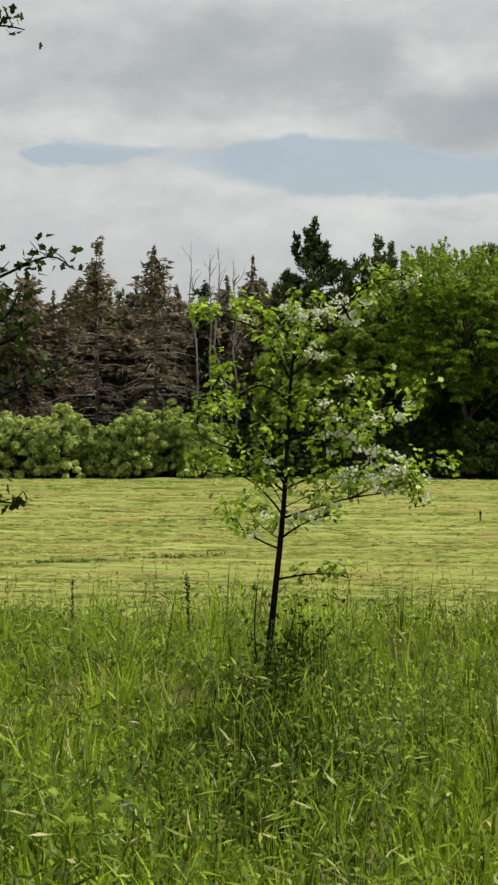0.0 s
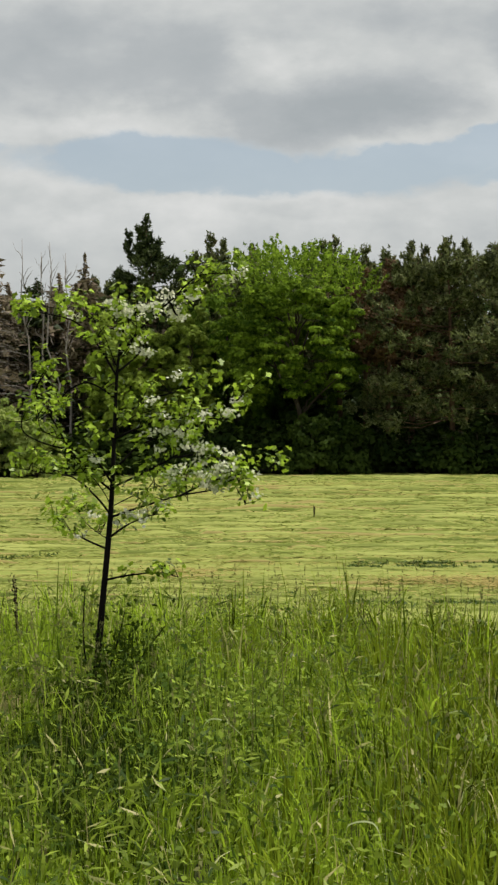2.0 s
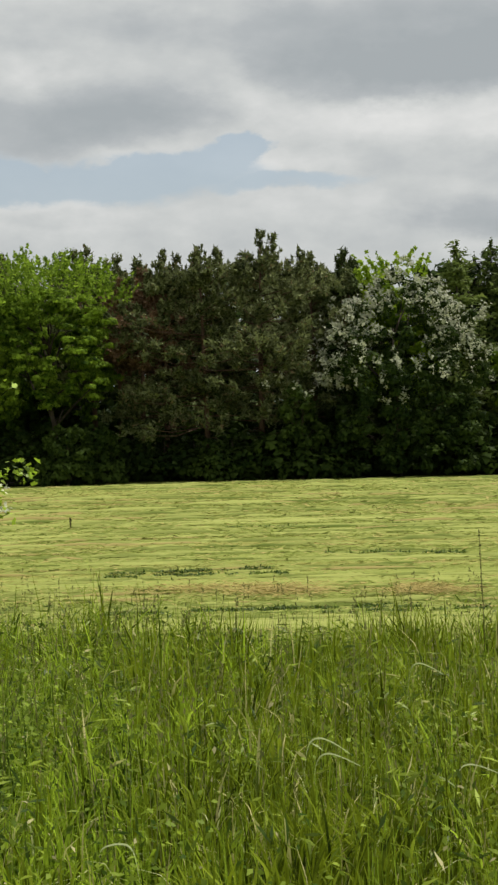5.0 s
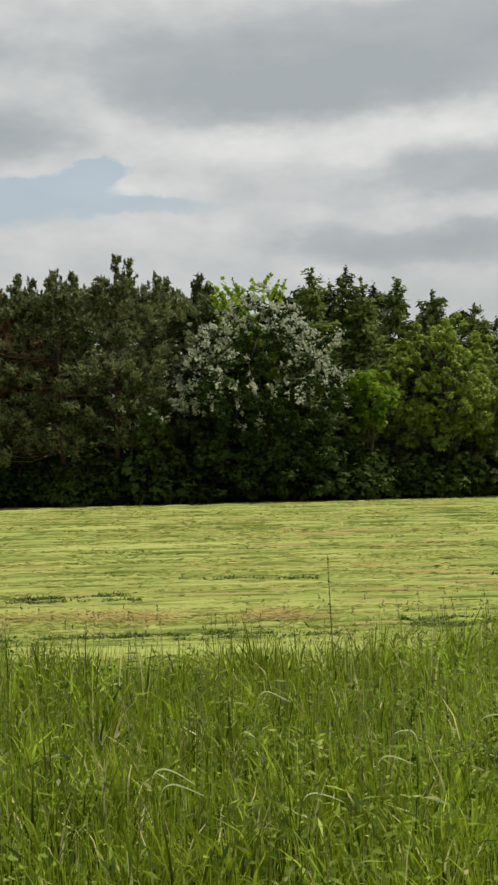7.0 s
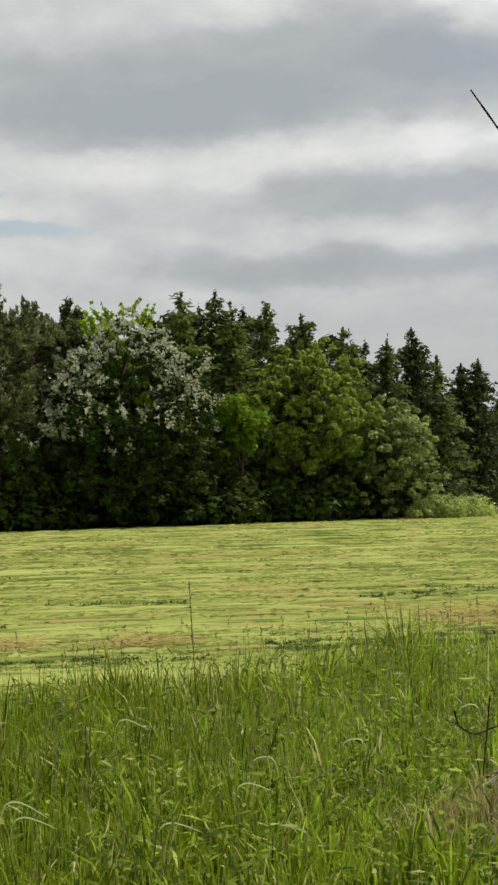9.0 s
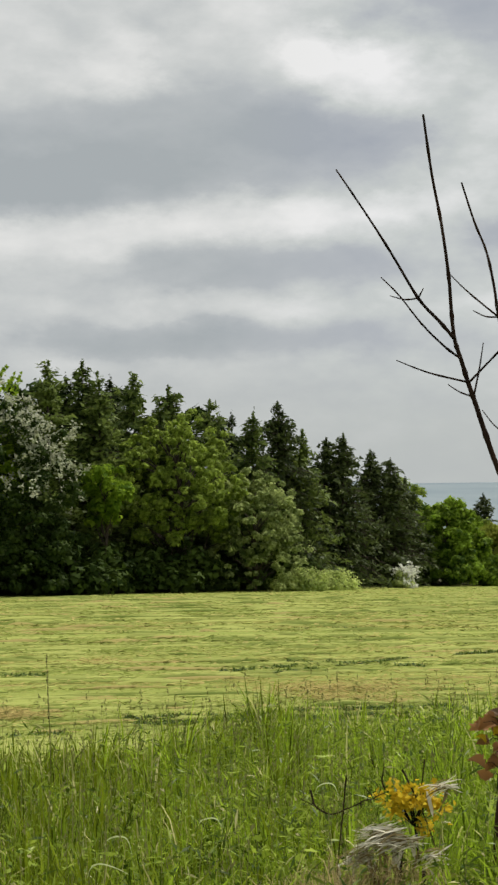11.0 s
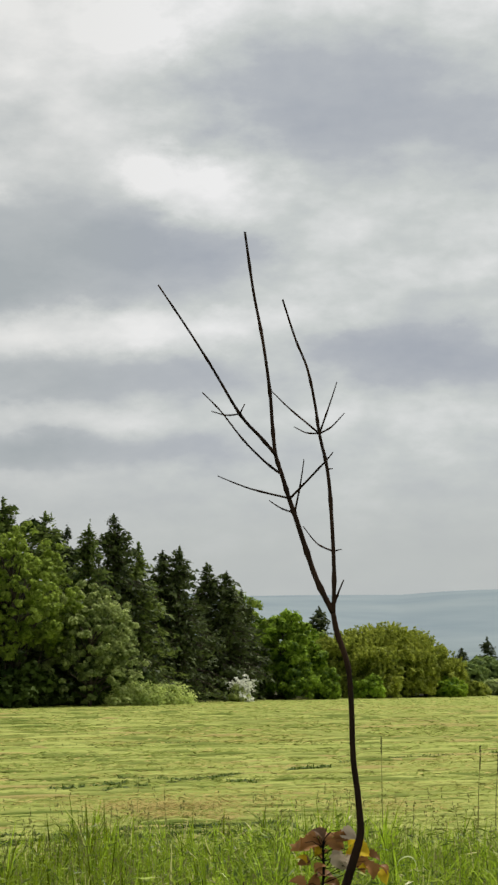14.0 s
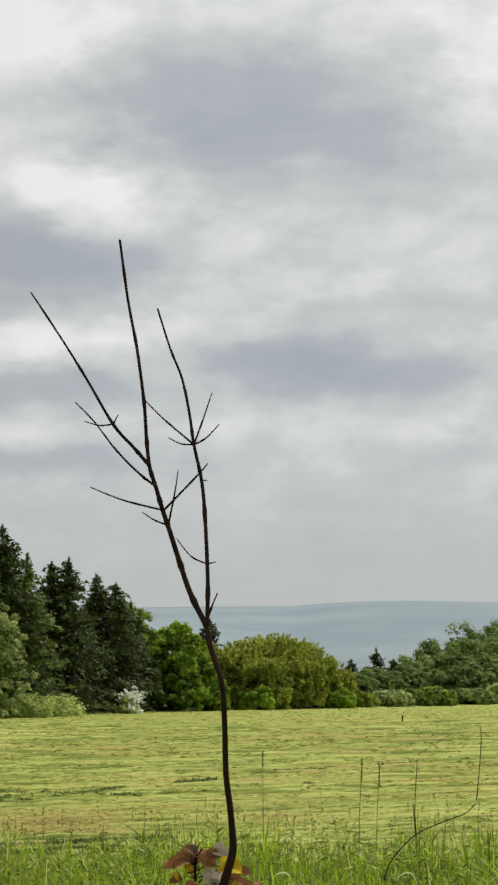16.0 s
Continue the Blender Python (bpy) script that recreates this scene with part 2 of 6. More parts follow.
def leaf_mat(name, dark, light, glow=0.35, rough=0.5, dead=None, dead_part=0.0, gloss=0.12, rows=False, spread=0.55, grain=0.55):
    """Leaves: colour varies from leaf to leaf, from clump to clump and from plant to plant; light shines through."""
    m, nt, p = new_mat(name)
    geo, obj, tc = nt.nodes.new("ShaderNodeNewGeometry"), nt.nodes.new("ShaderNodeObjectInfo"), nt.nodes.new("ShaderNodeTexCoord")
    big = noisy(nt, tc.outputs["Object"], grain, 3.0)
    if rows:
        r1, r2 = nt.nodes.new("ShaderNodeMapping"), nt.nodes.new("ShaderNodeMapping")
        r1.inputs["Rotation"].default_value, r2.inputs["Scale"].default_value = (0, 0, radians(ROW_AZ)), (0.14, 1.0, 1.0)
        nt.links.new(tc.outputs["Object"], r1.inputs[0])
        nt.links.new(r1.outputs[0], r2.inputs[0])
        big = noisy(nt, r2.outputs[0], 1.9, 5.0, 0.7)
    f = calc(nt, "MULTIPLY_ADD", geo.outputs["Random Per Island"], spread, calc(nt, "MULTIPLY_ADD", big.outputs[0], 1.2 - spread * .8, -0.1 - (.55 - spread) * .45))
    f = calc(nt, "ADD", f, calc(nt, "MULTIPLY", calc(nt, "SUBTRACT", obj.outputs["Random"], 0.5), 0.25))
    f = mapped(nt, 0.32 if rows else 0.26 if grain > 1 else 0.12, 0.72 if rows else 0.80 if grain > 1 else 0.88, f)
    col = mixed(nt, f, dark, light)
    if rows:                             # worn brown patches drawn out along the rows
        worn = noisy(nt, r2.outputs[0], 0.30, 3.0)
        col = mixed(nt, calc(nt, "MULTIPLY", mapped(nt, 0.50, 0.66, worn.outputs[0]), 0.6), col, (0.34, 0.295, 0.09))
    if dead:
        pick = calc(nt, "LESS_THAN", calc(nt, "FRACT", calc(nt, "MULTIPLY", geo.outputs["Random Per Island"], 37.0)), float(dead_part))
        col = mixed(nt, pick, col, dead)
    nt.links.new(col, p.inputs["Base Color"])
    p.inputs["Roughness"].default_value = rough
    p.inputs["Specular IOR Level"].default_value = gloss
    tr = nt.nodes.new("ShaderNodeBsdfTranslucent")
    nt.links.new(mixed(nt, 0.35, col, light), tr.inputs[0])
    mx = nt.nodes.new("ShaderNodeMixShader")
    mx.inputs[0].default_value = glow
    nt.links.new(p.outputs[0], mx.inputs[1])
    nt.links.new(tr.outputs[0], mx.inputs[2])
    nt.links.new(mx.outputs[0], nt.nodes["Material Output"].inputs[0])
    return m


def bark_mat(name, dark, light, scale=6.0):
    m, nt, p = new_mat(name)
    tc = nt.nodes.new("ShaderNodeTexCoord")
    mp = nt.nodes.new("ShaderNodeMapping")
    mp.inputs["Scale"].default_value = (1, 1, 0.25)
    nt.links.new(tc.outputs["Object"], mp.inputs[0])
    a, b = noisy(nt, mp.outputs[0], scale, 6.0, 0.65), noisy(nt, tc.outputs["Object"], scale * 0.2, 2.0)
    f = mapped(nt, 0.3, 0.75, calc(nt, "MULTIPLY_ADD", a.outputs[0], 0.7, calc(nt, "MULTIPLY", b.outputs[0], 0.3)))
    nt.links.new(mixed(nt, f, dark, light), p.inputs["Base Color"])
    p.inputs["Roughness"].default_value = 0.9
    p.inputs["Specular IOR Level"].default_value = 0.08
    bp = nt.nodes.new("ShaderNodeBump")
    bp.inputs["Strength"].default_value, bp.inputs["Distance"].default_value = 0.6, 0.05 / scale
    nt.links.new(a.outputs[0], bp.inputs["Height"])
    nt.links.new(bp.outputs[0], p.inputs["Normal"])
    return m


def ground_mat():
    """Mown meadow: straw and green in long swaths along the rows, brown worn patches; far off, valley land with haze
    painted into its colour.
    """
    m, nt, p = new_mat("mown meadow")
    tc = nt.nodes.new("ShaderNodeTexCoord")
    mp = nt.nodes.new("ShaderNodeMapping")
    mp.inputs["Rotation"].default_value = (0, 0, radians(ROW_AZ))
    nt.links.new(tc.outputs["Object"], mp.inputs[0])
    st = nt.nodes.new("ShaderNodeMapping")
    st.inputs["Scale"].default_value = (0.07, 1.0, 1.0)
    nt.links.new(mp.outputs[0], st.inputs[0])
    swath, streak = noisy(nt, st.outputs[0], 0.45, 4.0, 0.6), noisy(nt, st.outputs[0], 2.2, 6.0, 0.7)
    patch, grain = noisy(nt, st.outputs[0], 0.16, 3.0), noisy(nt, tc.outputs["Object"], 9.0, 5.0, 0.7)
    f = calc(nt, "MULTIPLY_ADD", swath.outputs[0], 0.5, calc(nt, "MULTIPLY", streak.outputs[0], 0.5))
    col = ramp(nt, f, [(0.36, (0.17, 0.205, 0.036)), (0.45, (0.22, 0.26, 0.052)), (0.54, (0.265, 0.295, 0.068)), (0.66, (0.36, 0.37, 0.11))])
    col = mixed(nt, mapped(nt, 0.58, 0.72, patch.outputs[0]), col, (0.33, 0.26, 0.09))
    col = mixed(nt, calc(nt, "MULTIPLY", mapped(nt, 0.35, 0.75, grain.outputs[0]), 0.3), col, (0.20, 0.235, 0.06))
    # distance from the field gate, for the soil of the verge and the valley
    ln = nt.nodes.new("ShaderNodeVectorMath")
    ln.operation = "LENGTH"
    nt.links.new(tc.outputs["Object"], ln.inputs[0])
    sepm = nt.nodes.new("ShaderNodeSeparateXYZ")
    nt.links.new(mp.outputs[0], sepm.inputs[0])
    col = mixed(nt, mapped(nt, 13.6, 12.9, sepm.outputs[1]), col, (0.035, 0.042, 0.012))
    # valley and hills turn blue-grey with distance: haze painted as base colour
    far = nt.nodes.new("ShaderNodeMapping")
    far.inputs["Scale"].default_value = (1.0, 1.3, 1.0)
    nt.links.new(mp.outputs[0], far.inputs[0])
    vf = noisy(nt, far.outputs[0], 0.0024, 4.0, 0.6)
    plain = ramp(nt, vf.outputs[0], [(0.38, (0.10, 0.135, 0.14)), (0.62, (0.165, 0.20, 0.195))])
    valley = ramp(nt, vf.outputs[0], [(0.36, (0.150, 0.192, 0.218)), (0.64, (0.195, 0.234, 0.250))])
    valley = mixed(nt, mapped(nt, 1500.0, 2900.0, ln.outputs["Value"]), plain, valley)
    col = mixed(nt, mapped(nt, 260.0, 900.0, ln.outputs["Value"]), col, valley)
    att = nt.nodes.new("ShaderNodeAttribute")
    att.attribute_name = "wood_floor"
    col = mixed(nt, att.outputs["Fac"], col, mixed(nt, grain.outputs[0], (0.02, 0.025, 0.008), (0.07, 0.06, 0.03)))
    nt.links.new(col, p.inputs["Base Color"])
    p.inputs["Roughness"].default_value = 0.95
    p.inputs["Specular IOR Level"].default_value = 0.1
    bp = nt.nodes.new("ShaderNodeBump")
    bp.inputs["Strength"].default_value, bp.inputs["Distance"].default_value = 0.7, 0.05
    nt.links.new(calc(nt, "ADD", streak.outputs[0], calc(nt, "MULTIPLY", grain.outputs[0], 0.5)), bp.inputs["Height"])
    nt.links.new(bp.outputs[0], p.inputs["Normal"])
    return m


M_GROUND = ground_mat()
M_BARK = bark_mat("grey brown bark", (0.025, 0.02, 0.015), (0.11, 0.09, 0.07))
M_PINEBARK = bark_mat("pine bark", (0.05, 0.032, 0.022), (0.18, 0.115, 0.075), 4.0)
M_DEADWOOD = bark_mat("bare grey twigs", (0.16, 0.14, 0.12), (0.36, 0.33, 0.30))
M_BEECH = leaf_mat("beech leaves", (0.016, 0.046, 0.004), (0.38, 0.55, 0.055), 0.45, 0.6, None, 0.0, 0.05, spread=.35)
M_BROAD = leaf_mat("dark broad leaves", (0.026, 0.062, 0.006), (0.18, 0.29, 0.03), 0.35, 0.6, None, 0.0, 0.05, spread=.35)
# leaf green darkened to carry the deep shade under and behind crowns
M_SHADELEAF = leaf_mat("green leaves darkened for shade", (0.010, 0.024, 0.004), (0.068, 0.105, 0.018), 0.22, 0.6, None, 0.0, 0.05, spread=.35)
# far leaves: a little haze is put into the base colour
M_FARHAZE = leaf_mat("far tree leaves paled for haze", (0.045, 0.080, 0.022), (0.25, 0.34, 0.080), 0.38, 0.6, None, 0.0, 0.05, spread=.35)
M_LIME = leaf_mat("yellow green leaves", (0.07, 0.14, 0.010), (0.40, 0.54, 0.045), 0.50, 0.6, None, 0.0, 0.05, spread=.35)
M_OAK = leaf_mat("olive green leaves", (0.032, 0.064, 0.009), (0.40, 0.51, 0.085), 0.50, 0.6, None, 0.0, 0.05, spread=.35)
M_SHRUB = leaf_mat("grey green shrub leaves", (0.10, 0.16, 0.030), (0.68, 0.76, 0.25), 0.5, 0.6, None, 0.0, 0.05, spread=.35)
M_WILLOW = leaf_mat("silver green leaves", (0.06, 0.10, 0.022), (0.64, 0.72, 0.27), 0.50, 0.6, None, 0.0, 0.05, spread=.35)
M_OLIVE = leaf_mat("olive shrub leaves", (0.095, 0.130, 0.018), (0.44, 0.48, 0.075), 0.42, 0.6, None, 0.0, 0.05, spread=.35)
M_PINE = leaf_mat("pine needles", (0.016, 0.026, 0.007), (0.215, 0.245, 0.095), 0.34, 0.65, (0.17, 0.13, 0.06), 0.04)
M_BROWNPINE = leaf_mat("half dead needles", (0.075, 0.062, 0.040), (0.235, 0.195, 0.12), 0.25, 0.7, (0.27, 0.21, 0.15), 0.2)
M_REDPINE = leaf_mat("rust brown needles", (0.10, 0.060, 0.034), (0.22, 0.135, 0.075), 0.2, 0.7)
M_SPRUCE = leaf_mat("spruce needles", (0.014, 0.026, 0.008), (0.085, 0.112, 0.034), 0.25, 0.6)
M_LARCH = leaf_mat("larch needles", (0.030, 0.058, 0.012), (0.18, 0.235, 0.055), 0.36, 0.6)
M_BLOSSOM = leaf_mat("white blossom", (0.17, 0.21, 0.11), (0.52, 0.53, 0.40), 0.3, 0.7)
M_WHITE = leaf_mat("bright white blossom", (0.50, 0.52, 0.42), (0.82, 0.82, 0.74), 0.35, 0.7)
M_HAWTHORN = leaf_mat("hawthorn leaves", (0.010, 0.034, 0.002), (0.40, 0.56, 0.045), 0.32, 0.38, None, 0.0, 0.22, False, 0.9)
M_GRASS = leaf_mat("tall grass", (0.009, 0.032, 0.001), (0.44, 0.61, 0.044), 0.40, 0.6, (0.62, 0.57, 0.26), 0.04, 0.04, spread=.4, grain=5.0)
M_DULLGRASS = leaf_mat("olive green grass", (0.005, 0.015, 0.001), (0.225, 0.290, 0.016), 0.30, 0.6, (0.54, 0.50, 0.21), 0.06, 0.04, spread=.4, grain=5.0)
M_CULM = leaf_mat("grass stems", (0.03, 0.070, 0.004), (0.31, 0.43, 0.034), 0.28, 0.6, (0.44, 0.38, 0.16), 0.08, 0.04)
M_FLAG = leaf_mat("spreading grass leaves", (0.024, 0.058, 0.004), (0.42, 0.53, 0.070), 0.38, 0.42, (0.56, 0.52, 0.24), 0.04, 0.18, spread=.5, grain=5.0)
M_TUFT = leaf_mat("grass darkened for shade", (0.004, 0.010, 0.001), (0.050, 0.080, 0.010), 0.15, 0.7, None, 0.0, 0.03)
M_TIPS = leaf_mat("grass tips with painted glint", (0.30, 0.36, 0.10), (0.66, 0.68, 0.32), 0.35, 0.45)
M_HERB = leaf_mat("small herb leaves", (0.030, 0.070, 0.005), (0.32, 0.42, 0.050), 0.35, 0.6, (0.44, 0.40, 0.20), 0.03, 0.08)
M_STUBBLE = leaf_mat("cut grass", (0.130, 0.165, 0.026), (0.365, 0.398, 0.110), 0.15, 0.9, (0.43, 0.36, 0.13), 0.10, 0.03, True, 0.45)
M_DARKSTRIP = leaf_mat("uncut grass and swath shade", (0.030, 0.060, 0.008), (0.16, 0.225, 0.036), 0.25)
M_STALK = leaf_mat("seed stalks", (0.09, 0.105, 0.028), (0.24, 0.24, 0.085), 0.25, 0.8, None, 0.0, 0.03)

# ---- ground ----
def build_ground():
    az = np.concatenate([np.linspace(-180, -14, 40)[:-1], np.linspace(-14, 50, 320), np.linspace(50, 180, 34)[1:]])
    r = np.concatenate([[0.02, 1, 2.5], np.geomspace(4, 12, 30), np.geomspace(12.3, 185, 190), np.geomspace(190, 4800, 60)])
    A, R = np.meshgrid(np.radians(az[:-1]), r)
    X, Y = R * np.sin(A), R * np.cos(A)
    Z = ground_z(X, Y)
    u, v = X * RU.x + Y * RU.y, X * RV.x + Y * RV.y
    # ridges of cut grass lie along the rows
    rng = np.random.default_rng(5)
    bump = np.zeros_like(Z)
    for k in range(26):
        fv, fu = rng.uniform(0.35, 3.2), rng.normal(0, 0.03)
        bump += np.sin(v * fv * 2.0 + u * fu + rng.uniform(0, 6.3) + 0.5 * np.sin(u * rng.uniform(0.05, 0.15) + k)) * 0.02 / (0.6 + fv * 0.4)
    bump = np.maximum(bump, -0.02) * 0.22
    mask = np.clip((v - 12.8) / 1.0, 0, 1) * np.clip((edge(np.degrees(A)) - R) / 8, 0, 1) * np.clip(1.2 - R / 160, 0.3, 1)
    Z = Z + bump * mask
    nr, na = R.shape
    V = np.stack([X, Y, Z], -1).reshape(-1, 3)
    i, j = np.meshgrid(np.arange(nr - 1), np.arange(na), indexing="ij")
    k = (j + 1) % na
    F = np.stack([i * na + j, i * na + k, (i + 1) * na + k, (i + 1) * na + j], -1).reshape(-1, 4)[:, ::-1]
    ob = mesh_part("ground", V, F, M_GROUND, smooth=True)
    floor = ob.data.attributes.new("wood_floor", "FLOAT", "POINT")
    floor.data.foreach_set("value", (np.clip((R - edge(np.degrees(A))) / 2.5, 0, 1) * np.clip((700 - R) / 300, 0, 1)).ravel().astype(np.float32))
    tagged(ob, "sloping mown hay meadow running down to a wood and a valley coloured hazy blue-grey", "ground", kind="structure")


build_ground()


# ---- trees ----
def thing(name, x, y, z, label, category, group=""):
    ob = new(name)
    ob.location = (x, y, z)
    ob.empty_display_size = 0.3
    return tagged(ob, label, category, group)


def wavy(p0, p1, rng, n=5, wob=0.06):
    p0, p1 = np.array(p0, float), np.array(p1, float)
    L = np.linalg.norm(p1 - p0)
    pts = []
    for i in range(n + 1):
        q = i / n
        pts.append(p0 + (p1 - p0) * q + rng.normal(size=3) * wob * L * math.sin(math.pi * q) + np.array([0, 0, 0.06 * L * math.sin(math.pi * q)]))
    return pts


def broadleaf(name, label, place, h, w, mat, seed, base=0.08, clumps=170, leaves=70, leaf=0.26, flat=0.8, spikes=0, second=None, second_mat=None, category="tree", group="", bark=None, top=0.42, puff=1.1, dense=1.25, shoots=(0.07, 0.13), lobes=0, limbs=16):
    """A leafy tree or shrub: forked trunk, limbs and a crown of clumps of leaves with gaps between."""
    rng = np.random.default_rng(seed)
    clumps, leaves, leaf = int(clumps * dense), int(leaves * 1.3), leaf * 1.0
    root = thing(name, *place, label, category, group)
    bark = bark or M_BARK
    pieces = []
    tr = wavy((0, 0, -0.15), (rng.normal(0, 0.03) * w, rng.normal(0, 0.03) * w, h * 0.72), rng, 6, 0.02)
    r0 = 0.013 * h + 0.03
    pieces.append(tube(tr, np.linspace(r0, r0 * 0.25, 7), 7))
    d = unit(rng.normal(size=(clumps, 3)))
    d[:, 2] = np.where(rng.random(clumps) < 0.25, d[:, 2] * 0.5, d[:, 2])
    if base <= 0.05:
        low = rng.random(clumps) < 0.33
        d[:, 2] = np.where(low, rng.uniform(-1.0, -0.4, clumps), d[:, 2])
        d = unit(d)
    rad = np.where(rng.random(clumps) < 0.25, rng.uniform(0.2, 0.8, clumps), rng.uniform(0.8, 1.02, clumps))
    lump = 1 + 0.16 * np.sin(d[:, 0] * 3.1 + seed) * np.cos(d[:, 1] * 2.7 + seed * 2) + rng.normal(0, 0.05, clumps)
    zc = h * (base + (1 - base) * top)
    up, dn = h * 0.94 - zc, zc - h * base
    if lobes:                            # the crown is made of rounded lobes with shade between them
        k = np.arange(lobes) + .5
        z, a = 1 - 1.75 * k / lobes, k * 2.39996 + seed
        heart = np.stack([np.sqrt(1 - z * z) * np.cos(a), np.sqrt(1 - z * z) * np.sin(a), z], 1) * rng.uniform(.50, .80, (lobes, 1))
        big = 1.05 * lobes ** -.5 * rng.uniform(.8, 1.25, lobes)
        pick = rng.integers(0, lobes, clumps)
        d = heart[pick] + d * (big[pick] * rng.uniform(.7, 1.05, clumps))[:, None]
        rad, lump = np.linalg.norm(d, axis=1), 1.0
        d = unit(d)
    c = d * (rad * lump)[:, None] * np.array([w * 0.47, w * 0.47, 1.0])
    if base <= 0.05 and not lobes:                     # foliage hangs to the ground all round
        flat_r = np.maximum(np.linalg.norm(d[:, :2], axis=1), 0.15)
        wide = np.where(d[:, 2] < 0, (1 - 0.25 * d[:, 2] ** 2) / flat_r, 1.0)
        c[:, :2] *= np.minimum(wide, 3.0)[:, None]
    c[:, 2] = zc + np.where(c[:, 2] > 0, c[:, 2] * up, c[:, 2] * dn)
    if base <= 0.05 and lobes:                         # skirts of foliage under the lobes
        low, a = rng.random(clumps) < 0.22, rng.uniform(0, 6.28, clumps)
        q = w * 0.45 * rng.uniform(0.3, 1.0, clumps) ** 0.5
        skirt = np.stack([np.cos(a) * q, np.sin(a) * q, rng.uniform(0.04, 0.32, clumps) * h], 1)
        c = np.where(low[:, None], skirt, c)
    c[:, 2] = np.maximum(c[:, 2], 0.05 * h)
    for k in range(0, clumps, max(1, clumps // limbs)):
        q = np.clip(c[k, 2] / h - 0.22, 0.06, 0.68)
        s = np.array(tr[0]) + (np.array(tr[-1]) - np.array(tr[0])) * q / 0.72
        pieces.append(tube(wavy(s, c[k], rng, 4, 0.05), np.linspace(r0 * 0.38, r0 * 0.08, 5), 5))
    mesh_part("trunk", *joined(pieces), bark, root, "", True)
    size = (.72 if lobes else 1.0) * puff * w * clumps ** -0.5 * rng.uniform(0.55, 1.25, clumps)
    cc, nn = [], []
    for k in range(clumps):
        ball = unit(rng.normal(size=(leaves, 3)))
        ball[:, 2] = np.where(ball[:, 2] < -0.6, -ball[:, 2], ball[:, 2])
        o = ball * rng.uniform(0.35, 1.25, (leaves, 1)) * size[k] * np.array([1, 1, flat])
        cc.append(c[k] + o)
        nn.append(unit(ball * 1.3 + rng.normal(size=(leaves, 3)) * 0.3 + np.array([0, 0, 0.4])))
    for s in range(spikes):
        a, q = rng.uniform(0, 6.28), rng.uniform(0, 0.75) ** 0.5
        b = np.array([math.cos(a) * q * w * 0.46, math.sin(a) * q * w * 0.46, zc + up * math.sqrt(max(0.02, 1 - q * q)) * 0.92])
        tip = b + np.array([math.cos(a) * 0.5 + rng.normal(0, .25), math.sin(a) * 0.5 + rng.normal(0, .25), 1.0]) * rng.uniform(*shoots) * h
        n = 26
        t = rng.random((n, 1)) ** 0.8
        cc.append(b + (tip - b) * t + rng.normal(size=(n, 3)) * 0.13 * (1.15 - t))
        nn.append(unit(rng.normal(size=(n, 3)) + np.array([0, 0, 0.3])))
    cc, nn = np.concatenate(cc), np.concatenate(nn)
    cc[:, 2] = np.maximum(cc[:, 2], 0.03 * h)
    L = leaf * rng.uniform(0.55, 1.3, len(cc))
    mesh_part("crown", *leaf_tris(cc, nn, L, L * 0.75, rng), mat, root)
    if second:
        # blossom or young shoots sit on the outside of the upper clumps
        keep = [k for k in range(clumps) if rad[k] > 0.72 and c[k, 2] > h * second[1] and rng.random() < second[0] * min(1.0, .25 + 2.6 * (c[k, 2] / h - second[1]))]
        cs, ns = [], []
        for k in keep:
            for _ in range(second[2]):
                o = rng.normal(size=3) * size[k] * np.array([1, 1, 0.6]) + unit((c[k] - np.array([0, 0, zc])))* size[k] * 0.9
                m = 12
                cs.append(c[k] + o + rng.normal(size=(m, 3)) * second[3] * np.array([1, 1, 1.35]))
                ns.append(unit(rng.normal(size=(m, 3)) + np.array([0, 0, 0.8])))
        cs, ns = np.concatenate(cs), np.concatenate(ns)
        L = second[3] * 1.5 * rng.uniform(0.7, 1.3, len(cs))
        mesh_part("blossom" if second_mat in (M_BLOSSOM, M_WHITE) else "young_shoots", *leaf_tris(cs, ns, L, L, rng), second_mat, root)
    return root


